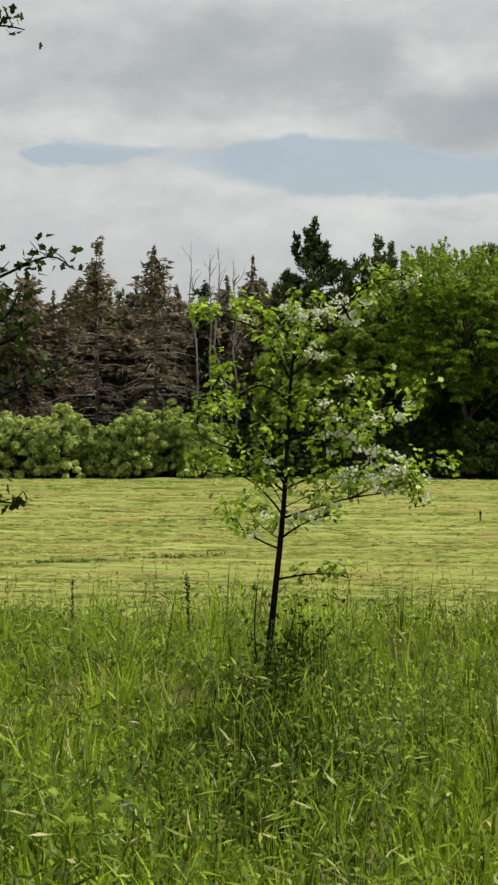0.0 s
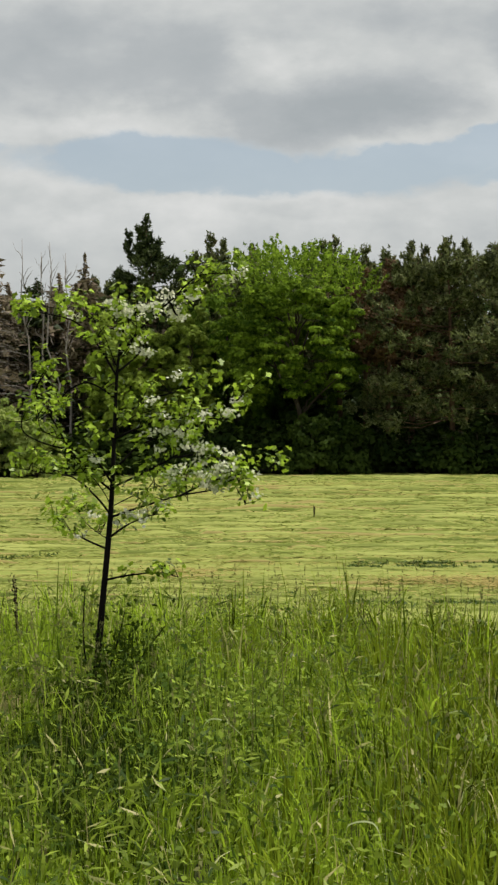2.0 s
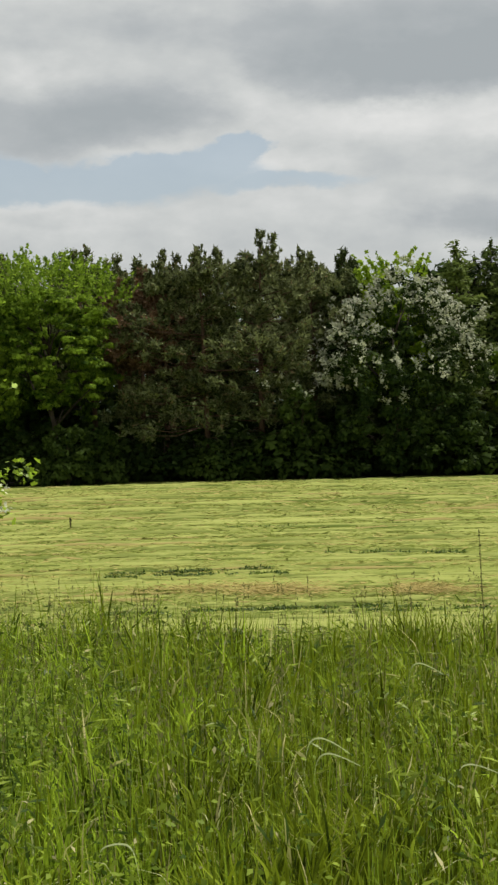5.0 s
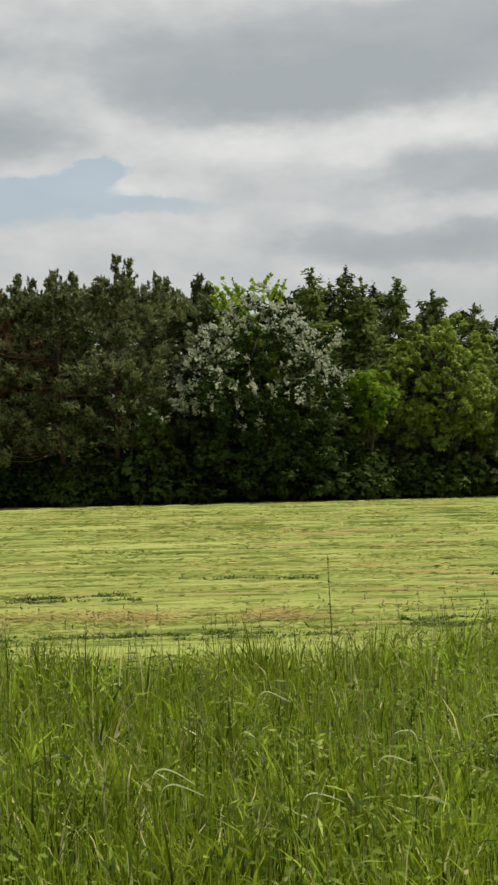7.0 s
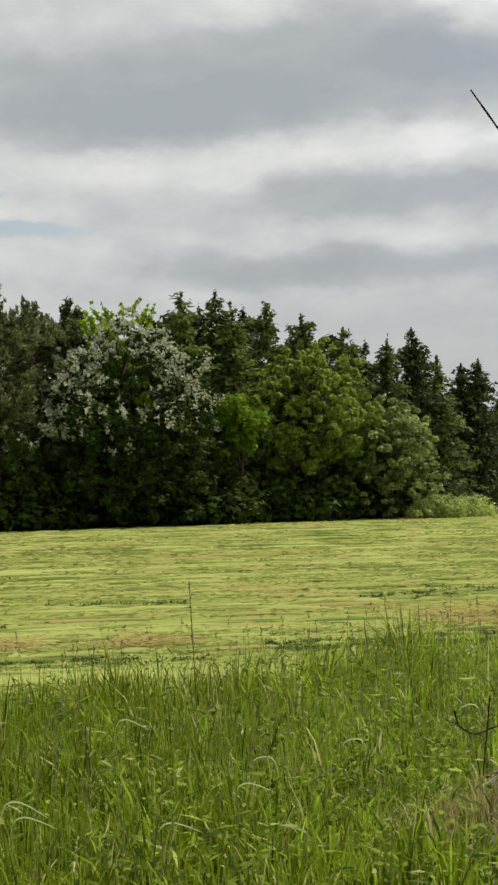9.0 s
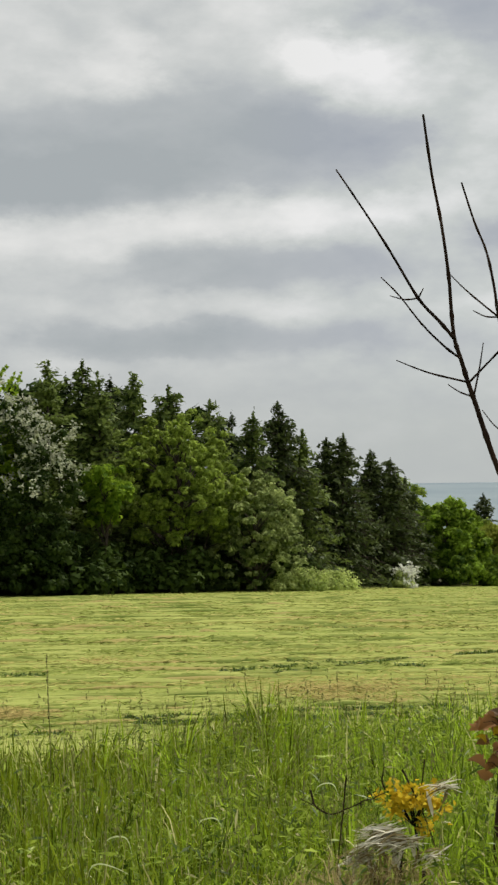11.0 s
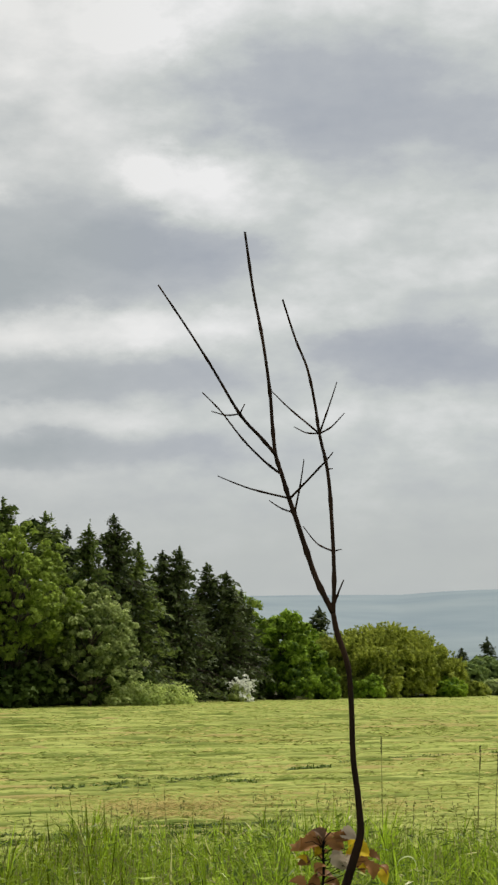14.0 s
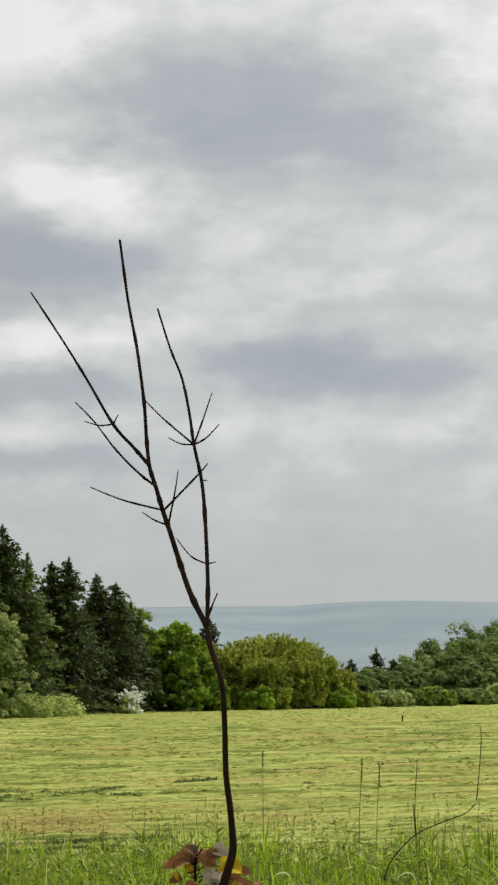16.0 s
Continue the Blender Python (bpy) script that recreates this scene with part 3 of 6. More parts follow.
def conifer(name, label, place, h, w, mat, seed, base=0.05, whorls=26, droop=0.25, per=9, sprays=22, bare=0.0, group="", bark=None, gap=0.0, taper=0.64):
    """A spruce or larch: straight stem, whorls of drooping boughs hung with sprays of needles."""
    rng = np.random.default_rng(seed)
    root = thing(name, *place, label, "tree", group)
    bark = bark or M_BARK
    r0 = 0.011 * h + 0.02
    pieces = [tube([(0, 0, -0.15), (rng.normal(0, .05), rng.normal(0, .05), h * 0.5), (0, 0, h * 0.98)], (r0, r0 * 0.6, 0.012), 7)]
    dead = []
    cc, al, nn, bough = [], [], [], []
    for i in range(whorls * 2):
        q = min(1.0, max(0.0, (i + rng.uniform(-.5, .5)) / (whorls * 2 - 1)))
        z = h * (base + (0.97 - base) * q ** 0.9)
        reach = w * 0.5 * (1 - q) ** taper * (0.72 + 0.28 * min(1, q / 0.15)) + 0.06
        for k in range(per // 2 if q < 0.75 else 6 if q < 0.9 else 3):
            if rng.random() < gap:
                continue
            a = rng.uniform(0, 6.28)
            L = reach * rng.uniform(0.38, 1.3)
            z = z + rng.normal(0, .012) * h
            tip = np.array([math.cos(a) * L, math.sin(a) * L, z - droop * L + 0.35 * L * q])
            s = np.array([0, 0, z])
            mid = (s + tip) / 2 + np.array([0, 0, 0.08 * L])
            leafless = q < bare and rng.random() < 0.8
            (dead if leafless else pieces).append(tube([s, mid, tip], (0.012 + 0.012 * L, 0.01 + 0.006 * L, 0.006), 4))
            if leafless:
                for _ in range(4):
                    p = s + (tip - s) * rng.uniform(0.3, 0.95)
                    dead.append(tube([p, p + np.array([math.cos(a) * .4, math.sin(a) * .4, -0.35]) * L * 0.35 + rng.normal(size=3) * 0.12 * L], (0.012, 0.005), 4))
                continue
            n = max(13, int(sprays * (0.35 + L / (w * 0.5))))
            t = rng.uniform(0.18, 1.05, (n, 1))
            side = np.array([-math.sin(a), math.cos(a), 0]) * rng.normal(0, 0.22, (n, 1)) * L * (1.15 - 0.7 * t)
            cc.append(s + (tip - s) * t + side + np.array([0, 0, 1]) * rng.normal(-0.08, 0.13, (n, 1)) * h / 12)
            al.append(unit((tip - s)[None] + side * 1.3 + rng.normal(size=(n, 3)) * 0.35 * L + np.array([0, 0, -0.3 * L])))
            nn.append(unit(rng.normal(size=(n, 3)) * 0.6 + np.array([0, 0, 0.9])))
            bough.append(np.full(n, L))
    cc, al, nn = np.concatenate(cc), np.concatenate(al), np.concatenate(nn)
    S = rng.uniform(0.2, 0.5, len(cc)) * (h / 11) ** 0.5 * np.clip(0.4 + np.concatenate(bough) / 1.2, 0.6, 1.0)
    mesh_part("trunk", *joined(pieces), bark, root, "", True)
    if dead:
        tagged(mesh_part("deadwood", *joined(dead), M_DEADWOOD, root, "bare grey dead boughs"), kind="stuff")
    mesh_part("crown", *leaf_tris(cc, nn, S, S * rng.uniform(0.35, 0.6, len(cc)), rng, al), mat, root)
    return root


def brush(p, q, n, thick, rng):
    """Needles standing round a shoot from p to q: centres and directions."""
    t = rng.random((n, 1))
    d = unit((q - p)[None])
    o = rng.normal(size=(n, 3))
    return p + (q - p) * t + o * thick * (1.1 - .6 * t), unit(d + o * .55)


def pine(name, label, place, h, w, mat, seed, base=0.35, boughs=46, tufts=34, bare=0.12, group="", leaders=5):
    """A Scots pine: stem with dead stubs, upswept boughs that end in brushes of needles, a ragged top of upright candles."""
    rng = np.random.default_rng(seed)
    root = thing(name, *place, label, "tree", group)
    r0 = 0.012 * h + 0.02
    lean = rng.normal(0, 0.015, 2) * h
    pieces = [tube([(0, 0, -0.15), (lean[0] * .3, lean[1] * .3, h * 0.45), (lean[0], lean[1], h * 0.97)], (r0, r0 * 0.72, 0.02), 7)]
    dead, cc, al = [], [], []

    def shoot(p, q, n, thick):
        c, a = brush(np.asarray(p, float), np.asarray(q, float), n, thick, rng)
        cc.append(c)
        al.append(a)

    def top(x, y, z0, z1, spread):
        """One pointed leader with whorls of short upswept shoots."""
        shoot((x, y, z0), (x, y, z1), int(26 * (z1 - z0)), .08)
        z = z1 - rng.uniform(.3, .5)
        while z > z0:
            r = spread * min(1.0, (z1 - z) / (z1 - z0 + .01)) * rng.uniform(.7, 1.2) + .12
            for k in range(rng.integers(3, 6)):
                a = rng.uniform(0, 6.28)
                L = r * rng.uniform(.6, 1.2)
                e = np.array([x + math.cos(a) * L, y + math.sin(a) * L, z + L * rng.uniform(.3, .8)])
                pieces.append(tube([(x, y, z), e], (.016, .008), 4))
                shoot((x, y, z), e, 13, .07)
                shoot(e, e + np.array([0, 0, rng.uniform(.18, .42)]), 8, .04)
            z -= rng.uniform(.3, .5)

    for i in range(boughs):
        rel = (i / (boughs - 1)) ** 0.9
        q = base + (0.87 - base) * rel
        s = np.array([lean[0] * q, lean[1] * q, h * q + rng.normal(0, .012) * h])
        a = rng.uniform(0, 6.28)
        L = w * 0.5 * (min(1.0, (1.04 - rel) / .42) ** .7) * rng.uniform(0.45, 1.3) * (1 + 0.22 * math.sin(q * 17 + seed + a))
        tip = s + np.array([math.cos(a) * L, math.sin(a) * L, L * (rng.uniform(-.12, .22) + .35 * rel)])
        pieces.append(tube([s, (s + tip) / 2 - np.array([0, 0, 0.06 * L]), tip], (0.012 + 0.007 * L, 0.009 + 0.004 * L, 0.006), 4))
        for k in range(5):
            t = 1.0 if k == 0 else rng.uniform(0.55, 1.0)
            c = s + (tip - s) * t + rng.normal(size=3) * 0.2 * L * np.array([1, 1, 0.22]) * (k > 0)
            out = unit((tip - s)[None])[0] * rng.uniform(.15, .4) + np.array([0, 0, rng.uniform(.05, .3)]) + rng.normal(size=3) * .08
            shoot(c - out * .5, c + out * .5, tufts, .15 * (.7 + .12 * L))
        if rel > .6 and rng.random() < .5:
            shoot(tip, tip + np.array([0, 0, rng.uniform(.25, .55)]), 14, .07)
    top(lean[0], lean[1], h * .85, h, .05 * w + .25)
    for k in range(leaders):
        a, r = rng.uniform(0, 6.28), rng.uniform(.12, .42) * w
        z1 = h * rng.uniform(.87, .985)
        top(lean[0] + math.cos(a) * r, lean[1] + math.sin(a) * r, z1 - .12 * h, z1, .03 * w + .16)
    for k in range(int(boughs * bare * 2)):
        z = rng.uniform(0.12, 0.6) * h
        a, L = rng.uniform(0, 6.28), rng.uniform(0.10, 0.28) * w * 0.5
        dead.append(tube([(lean[0] * z / h, lean[1] * z / h, z), (math.cos(a) * L, math.sin(a) * L, z - 0.1 * L)], (0.025, 0.006), 4))
    mesh_part("trunk", *joined(pieces), M_PINEBARK, root, "", True)
    if dead:
        tagged(mesh_part("deadwood", *joined(dead), M_PINEBARK, root, "bare brown dead boughs"), kind="stuff")
    cc, al = np.concatenate(cc), np.concatenate(al)
    nn = unit(rng.normal(size=(len(cc), 3)) + np.array([0, 0, 0.6]))
    S = rng.uniform(0.15, 0.34, len(cc)) * (h / 13) ** 0.5
    mesh_part("crown", *leaf_tris(cc, nn, S, S * 0.42, rng, al), mat, root)
    return root


LINE_AZ = [-9, -5, 0, 5, 10, 13, 16, 20, 24, 27, 30, 33, 36, 39, 42, 46]
LINE_TURN = [-0.024, -0.012, 0.004, -0.035, -0.09, -0.069, -0.188, -0.107, -0.1, 0.006, -0.016, -0.03, -0.014, -0.019, -0.024, -0.032]
LINE_RISE = [-0.0039, -0.0029, -0.0015, 0.0004, 0.0016, 0.0002, 0.0001, 0.001, 0.0006, 0.0007, -0.0005, -0.0008, -0.0019, -0.0031, -0.0043, -0.0059]


def stand(az, back=0.0, tan_top=None):
    """Foot of a tree at the wood's edge (or back metres behind it), and the height that reaches a given slope of sight."""
    if tan_top is not None:
        tan_top += float(np.interp(az, LINE_AZ, LINE_RISE))
    az += float(np.interp(az, LINE_AZ, LINE_TURN))
    d = float(edge(az)) + back
    x, y, z = at(az, d)
    return (x, y, z), (EYE[2] + tan_top * d - z if tan_top is not None else None), d


def edge_tree(maker, name, label, az, tan_top, width, *args, back=0.0, **kw):
    place, h, d = stand(az, back, tan_top)
    return maker(name, label, place, h, width * d, *args, **kw)

# ---- the wood, from its north end ----
WOOD = "trees of the wood's edge"
edge_tree(conifer, "spruce_tree", "half dead grey-brown spruce with bare lower boughs in the wood", -4.83, .0826, .062, M_BROWNPINE, 11, base=.12, bare=.65, group=WOOD, back=5, gap=.38, sprays=15)
edge_tree(conifer, "spruce_tree", "half dead grey-brown spruce with bare lower boughs in the wood", -2.99, .0832, .06, M_BROWNPINE, 12, base=.12, bare=.65, group=WOOD, back=4, gap=.4, sprays=15)
edge_tree(conifer, "spruce_tree", "thin half dead spruce behind grey-green shrubs", -7.0, .069, .055, M_BROWNPINE, 13, base=.15, bare=.35, group=WOOD, back=7, gap=.3, sprays=16)
edge_tree(conifer, "spruce_tree", "thin half dead spruce behind grey-green shrubs", -8.6, .074, .055, M_BROWNPINE, 14, base=.15, bare=.3, group=WOOD, back=6, gap=.3, sprays=16)
edge_tree(conifer, "spruce_tree", "slim grey-green spruce among leafless stems", .11, .0718, .045, M_BROWNPINE, 15, base=.15, bare=.3, group=WOOD, back=8, gap=.3, sprays=16)
edge_tree(pine, "pine_tree", "dark green pine rising above the broadleaved trees", 2.04, .0935, 0.040, M_SPRUCE, 21, base=.45, boughs=84, group=WOOD, back=9, leaders=2)
edge_tree(broadleaf, "broadleaf_tree", "dull green broadleaved tree with a rounded crown", 1.2, .050, .05, M_OAK, 31, group=WOOD, back=3, clumps=170, lobes=16)
edge_tree(broadleaf, "broadleaf_tree", "dull green broadleaved tree with a rounded crown", 3.3, .0575, .05, M_OAK, 32, group=WOOD, back=4, clumps=170, lobes=16)
for i, (a, tt) in enumerate([(4.29, .082), (3.5, .069), (4.95, .0735), (5.5, .076), (7.6, .0765), (3.0, .064)]):
    edge_tree(pine, "pine_tree", "slim dark pine tip behind a bright green tree", a, tt, .034, M_PINE, 160 + i, base=.4, boughs=44, group=WOOD, back=10 + i % 3)
edge_tree(broadleaf, "beech_tree", "large fresh green beech with feathery upright shoots", 6.75, .0745, .110, M_BEECH, 33, group=WOOD, back=1.5, clumps=360, leaves=90, leaf=.2, flat=.42, spikes=190, base=.14, top=.5, puff=1.15, lobes=30)
edge_tree(broadleaf, "shrub", "dark green shrub at the foot of a beech", 7.3, -.020, .030, M_SHADELEAF, 34, group="shrubs at the wood's edge", back=-2.0, clumps=60, leaf=.2, category="shrub", base=.0, spikes=30)
edge_tree(broadleaf, "shrub", "dark green shrub at the foot of a beech", 8.25, -.021, .028, M_SHADELEAF, 38, group="shrubs at the wood's edge", back=-1.5, clumps=50, leaf=.2, category="shrub", base=.0, spikes=30)
for k, (a, tt) in enumerate([(4.7, .060), (5.8, .066), (3.9, .052)]):
    edge_tree(broadleaf, "broadleaf_tree", "dark broadleaved tree close behind a beech", a, tt, .055, M_BROAD, 131 + k, group=WOOD, back=7 + k, clumps=130, base=.02)
edge_tree(pine, "pine_tree", "dark slim pine behind a beech", 8.25, .0785, 0.045, M_PINE, 22, base=.4, boughs=60, group=WOOD, back=8)
edge_tree(pine, "pine_tree", "dark slim pine behind a beech", 9.05, .0735, 0.045, M_PINE, 23, base=.4, boughs=60, group=WOOD, back=8)
edge_tree(pine, "pine_tree", "rust-brown dying pine between green trees", 9.75, .0655, 0.046, M_REDPINE, 24, base=.5, boughs=60, group=WOOD, back=3)
edge_tree(pine, "pine_tree", "olive-brown pine with a ragged top", 10.51, .0758, 0.060, M_PINE, 25, base=.22, boughs=74, tufts=44, bare=.5, group=WOOD, back=3)
edge_tree(pine, "pine_tree", "olive-brown pine with a ragged top", 11.8, .0766, 0.075, M_PINE, 26, base=.22, boughs=74, tufts=44, bare=.5, group=WOOD, back=2)
edge_tree(pine, "pine_tree", "tall olive-brown pine with a pointed top", 13.51, .0854, 0.078, M_PINE, 27, base=.22, boughs=74, tufts=44, bare=.5, group=WOOD, back=2)
edge_tree(pine, "pine_tree", "dark green pine with a ragged top", 15.36, .0726, 0.064, M_PINE, 28, base=.18, boughs=66, tufts=40, bare=.4, group=WOOD, back=5)
edge_tree(pine, "pine_tree", "dark green pine with a ragged top", 16.34, .0749, 0.060, M_SPRUCE, 29, base=.18, boughs=66, tufts=40, bare=.4, group=WOOD, back=6)
edge_tree(broadleaf, "broadleaf_tree", "yellow-green tree crown behind a flowering tree", 17.9, .0728, .062, M_LIME, 35, group=WOOD, back=5.5, clumps=170, spikes=30, lobes=18)
edge_tree(broadleaf, "flowering_tree", "dark green tree covered with white blossom", 18.0, .0605, .102, M_SHADELEAF, 36, group=WOOD, back=1.5, clumps=430, leaves=64, leaf=.2, base=.01, second=(.95, .40, 5, .10), second_mat=M_BLOSSOM, top=.5, puff=.95)
edge_tree(broadleaf, "shrub", "small shrub with white blossom before dark pines", 14.83, .0048, .024, M_SHADELEAF, 37, group="shrubs at the wood's edge", back=-.5, clumps=36, leaf=.2, category="shrub", base=.1, second=(.8, .72, 3, .10), second_mat=M_BLOSSOM)
for i, (a, tt, ww) in enumerate([(19.84, .0776, .03), (20.92, .0771, .03), (21.44, .0685, .028), (22.52, .0702, .032), (23.6, .0645, .03), (24.9, .054, .028)]):
    edge_tree(conifer, "larch_tree", "green larch with a feathery top", a, tt, ww * 1.9, M_LARCH, 41 + i, whorls=28, droop=.12, sprays=26, group=WOOD, back=6 + (i % 2) * 2, gap=.1)
edge_tree(broadleaf, "oak_tree", "olive-green oak with dark limbs showing through", 23.93, .0600, .100, M_OAK, 51, group=WOOD, back=2, clumps=720, leaves=36, leaf=.2, base=.06, lobes=70, limbs=44, puff=1.0)
edge_tree(broadleaf, "broadleaf_tree", "small tree with yellow-green young leaves", 21.6, .0240, .026, M_LIME, 52, group=WOOD, back=1, clumps=40, base=.5)
edge_tree(broadleaf, "willow_tree", "rounded silver-green willow at the wood's edge", 26.2, .0225, .072, M_WILLOW, 53, group=WOOD, back=-1.5, clumps=440, leaves=44, leaf=.18, base=.02, top=.5, lobes=44, limbs=26)
for i, (a, tt, ww) in enumerate([(26.2, .0466, .028), (26.96, .0536, .036), (27.75, .036, .026), (28.51, .0334, .026), (29.04, .0348, .030), (29.92, .0258, .026), (30.54, .0219, .028), (31.0, .009, .02)]):
    edge_tree(conifer, "spruce_tree", "dark green spruce in a dense row", a, tt, ww * 2.1, M_LARCH if i in (0, 2) else M_SPRUCE, 61 + i, whorls=30, droop=.35, taper=.8, group=WOOD, back=3 + (i % 2) * 2, sprays=28)
edge_tree(broadleaf, "shrub", "low olive shrub at the foot of spruces", 27.6, -.0415, .032, M_SHRUB, 71, group="shrubs at the wood's edge", back=-5, clumps=36, leaf=.16, category="shrub", base=.02)
edge_tree(broadleaf, "shrub", "low olive shrub at the foot of spruces", 28.6, -.0430, .030, M_SHRUB, 72, group="shrubs at the wood's edge", back=-5, clumps=36, leaf=.16, category="shrub", base=.02)
edge_tree(broadleaf, "shrub", "small shrub covered with white blossom", 30.89, -.0412, .0125, M_WILLOW, 73, group="shrubs at the wood's edge", back=-4, clumps=34, leaf=.16, category="shrub", base=.02, second=(.8, .2, 6, .12), second_mat=M_WHITE)
edge_tree(broadleaf, "broadleaf_tree", "fresh green rounded tree beyond the spruces", 32.3, .0055, .058, M_BEECH, 74, group=WOOD, back=3, clumps=300, leaf=.22, base=.0, top=.5, puff=1.4, lobes=24)
edge_tree(broadleaf, "shrub", "fresh green bush before a rounded tree", 32.35, -.0235, .040, M_BEECH, 75, group="shrubs at the wood's edge", back=0, clumps=130, leaf=.2, category="shrub", base=.02, lobes=14)
edge_tree(conifer, "spruce_tree", "small dark spruce tip beyond the bushes", 33.44, .0012, .028, M_SPRUCE, 76, group=WOOD, back=30)
for i, (a, tt, ww, bk) in enumerate([(34.0, -.018, .030, 4), (34.7, -.0142, .036, 3), (35.4, -.0112, .038, 2), (36.1, -.0145, .034, 3), (36.7, -.0205, .030, 2), (37.3, -.0275, .026, 1), (35.0, -.022, .034, -1), (36.2, -.023, .034, -1)]):
    edge_tree(broadleaf, "shrub", "olive-green willow scrub at the far end of the meadow", a, tt - .003, ww, M_OLIVE, 77 + 3 * i, group="shrubs at the wood's edge", back=bk, clumps=110, leaf=.20, category="shrub", base=.0, top=.55, spikes=260, puff=.85, flat=1.25, shoots=(.12, .3))
for i, (a, tt, ww) in enumerate([(33.6, -.034, .016), (34.9, -.037, .018), (37.5, -.0385, .016)]):
    edge_tree(broadleaf, "shrub", "low fresh green bush before olive scrub", a, tt, ww, M_BEECH if i < 2 else M_LIME, 201 + i, group="shrubs at the wood's edge", back=-3, clumps=50, leaf=.22, category="shrub", base=.0)
for i, (a, tt) in enumerate([(31.3, .006), (31.0, .012), (33.2, -.012)]):
    edge_tree(broadleaf, "broadleaf_tree", "green tree filling a gap beside the spruces", a, tt, .036, M_OAK if i else M_BROAD, 211 + i, group=WOOD, back=9, clumps=110, leaf=.26, base=.0)
for i, (a, tt, ww, bk, mt) in enumerate([(37.86, -.0211, .018, 40, M_SPRUCE), (38.66, -.0148, .02, 50, M_SPRUCE), (39.2, -.0205, .016, 45, M_SPRUCE)]):
    edge_tree(conifer, "spruce_tree", "dark spruce beyond the lower end of the meadow", a, tt, ww, mt, 81 + i, group=WOOD, back=bk)
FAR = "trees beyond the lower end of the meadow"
for i, (a, tt, ww, bk, mt) in enumerate([(37.6, -.028, .03, 12, M_FARHAZE), (38.5, -.026, .03, 30, M_FARHAZE), (39.11, -.0385, .02, 2, M_WILLOW), (39.8, -.0207, .03, 40, M_FARHAZE), (40.34, -.036, .024, 2, M_OAK),
                                        (40.55, -.0098, .034, 60, M_FARHAZE), (41.2, -.024, .03, 20, M_FARHAZE), (41.4, -.0045, .03, 75, M_FARHAZE), (42.1, .0028, .05, 80, M_FARHAZE), (42.3, -.018, .035, 30, M_FARHAZE),
                                        (43.4, .007, .05, 80, M_FARHAZE), (44.6, .012, .06, 75, M_FARHAZE), (43.5, -.02, .04, 25, M_FARHAZE), (46.5, .014, .07, 70, M_FARHAZE), (41.6, -.037, .022, 3, M_FARHAZE)] + [ (43, -.034, .03, 4, M_SHRUB), (38.1, -.039, .018, 2, M_OLIVE), (41.9, -.008, .04, 55, M_FARHAZE), (42.8, -.003, .04, 60, M_FARHAZE), (40.0, -.0165, .035, 50, M_FARHAZE), (41.0, -.014, .035, 45, M_FARHAZE), (39.4, -.024, .03, 35, M_FARHAZE), (42.6, .007, .05, 85, M_FARHAZE), (43.3, .012, .055, 88, M_FARHAZE), (41.75, .0005, .04, 82, M_FARHAZE), (41.0, -.0062, .035, 70, M_FARHAZE)]):
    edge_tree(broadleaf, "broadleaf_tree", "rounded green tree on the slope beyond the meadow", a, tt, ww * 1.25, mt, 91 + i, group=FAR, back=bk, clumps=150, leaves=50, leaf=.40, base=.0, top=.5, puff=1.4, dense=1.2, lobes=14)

# pale shrubs before the dead spruces
SHR = "shrubs at the wood's edge"
for i, (a, tt, ww) in enumerate([(-9.2, -.010, .05), (-7.4, -.0045, .048), (-5.9, -.0065, .045), (-4.6, -.016, .036), (-3.6, -.0035, .040), (-2.5, -.0035, .036), (-1.5, -.012, .03)]):
    edge_tree(broadleaf, "shrub", "dense grey-green shrub at the foot of the wood", a, tt, ww, M_SHRUB, 121 + i, group=SHR, back=-2.5 + (i % 2), clumps=120, leaves=50, leaf=.2, category="shrub", base=.0, top=.5, dense=1.3, lobes=16)

# bare stems behind
def bare_tree(place, h, seed):
    rng = np.random.default_rng(seed)
    root = thing("dead_tree", *place, "leafless grey dead tree among spruces", "tree", WOOD)
    stem = wavy((0, 0, -.1), (rng.normal(0, .3), 0, h), rng, 6, .015)
    pieces = [tube(stem, np.linspace(.09, .012, 7), 5)]
    for k in range(16):
        q = rng.uniform(.55, .95)
        s = np.array(stem[0]) + (np.array(stem[-1]) - np.array(stem[0])) * q
        a, L = rng.uniform(0, 6.28), rng.uniform(.5, 1.3)
        pieces.append(tube(wavy(s, s + np.array([math.cos(a) * .5, math.sin(a) * .5, .9]) * L, rng, 3, .08), (.025, .018, .012, .006), 4))
    mesh_part("trunk", *joined(pieces), M_DEADWOOD, root)


for i, (a, tt) in enumerate([(-1.66, .081), (-1.2, .074), (-.81, .079), (-.4, .073)]):
    place, h, d = stand(a, 6, tt)
    bare_tree(place, h, 141 + i)

# depth of the wood: rows of trees behind the edge, and undergrowth
place, h, d = stand(-11, 10, .05)
back_spruce = conifer("spruce_tree", "dark spruce deep in the wood", place, 11.0, 4.4, M_SPRUCE, 151, group="trees deep in the wood", whorls=22, sprays=18)
place, h, d = stand(-12.5, 12, .05)
back_pine = pine("pine_tree", "brown-green pine deep in the wood", place, 11.0, 4.6, M_PINE, 152, base=.2, boughs=44, tufts=20, group="trees deep in the wood")
place, h, d = stand(-13.5, 12, .05)
back_broad = broadleaf("broadleaf_tree", "dark green broadleaved tree deep in the wood", place, 9.0, 5.0, M_SHADELEAF, 153, group="trees deep in the wood", clumps=80, leaves=44, leaf=.36, dense=1.0)
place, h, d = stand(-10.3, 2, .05)
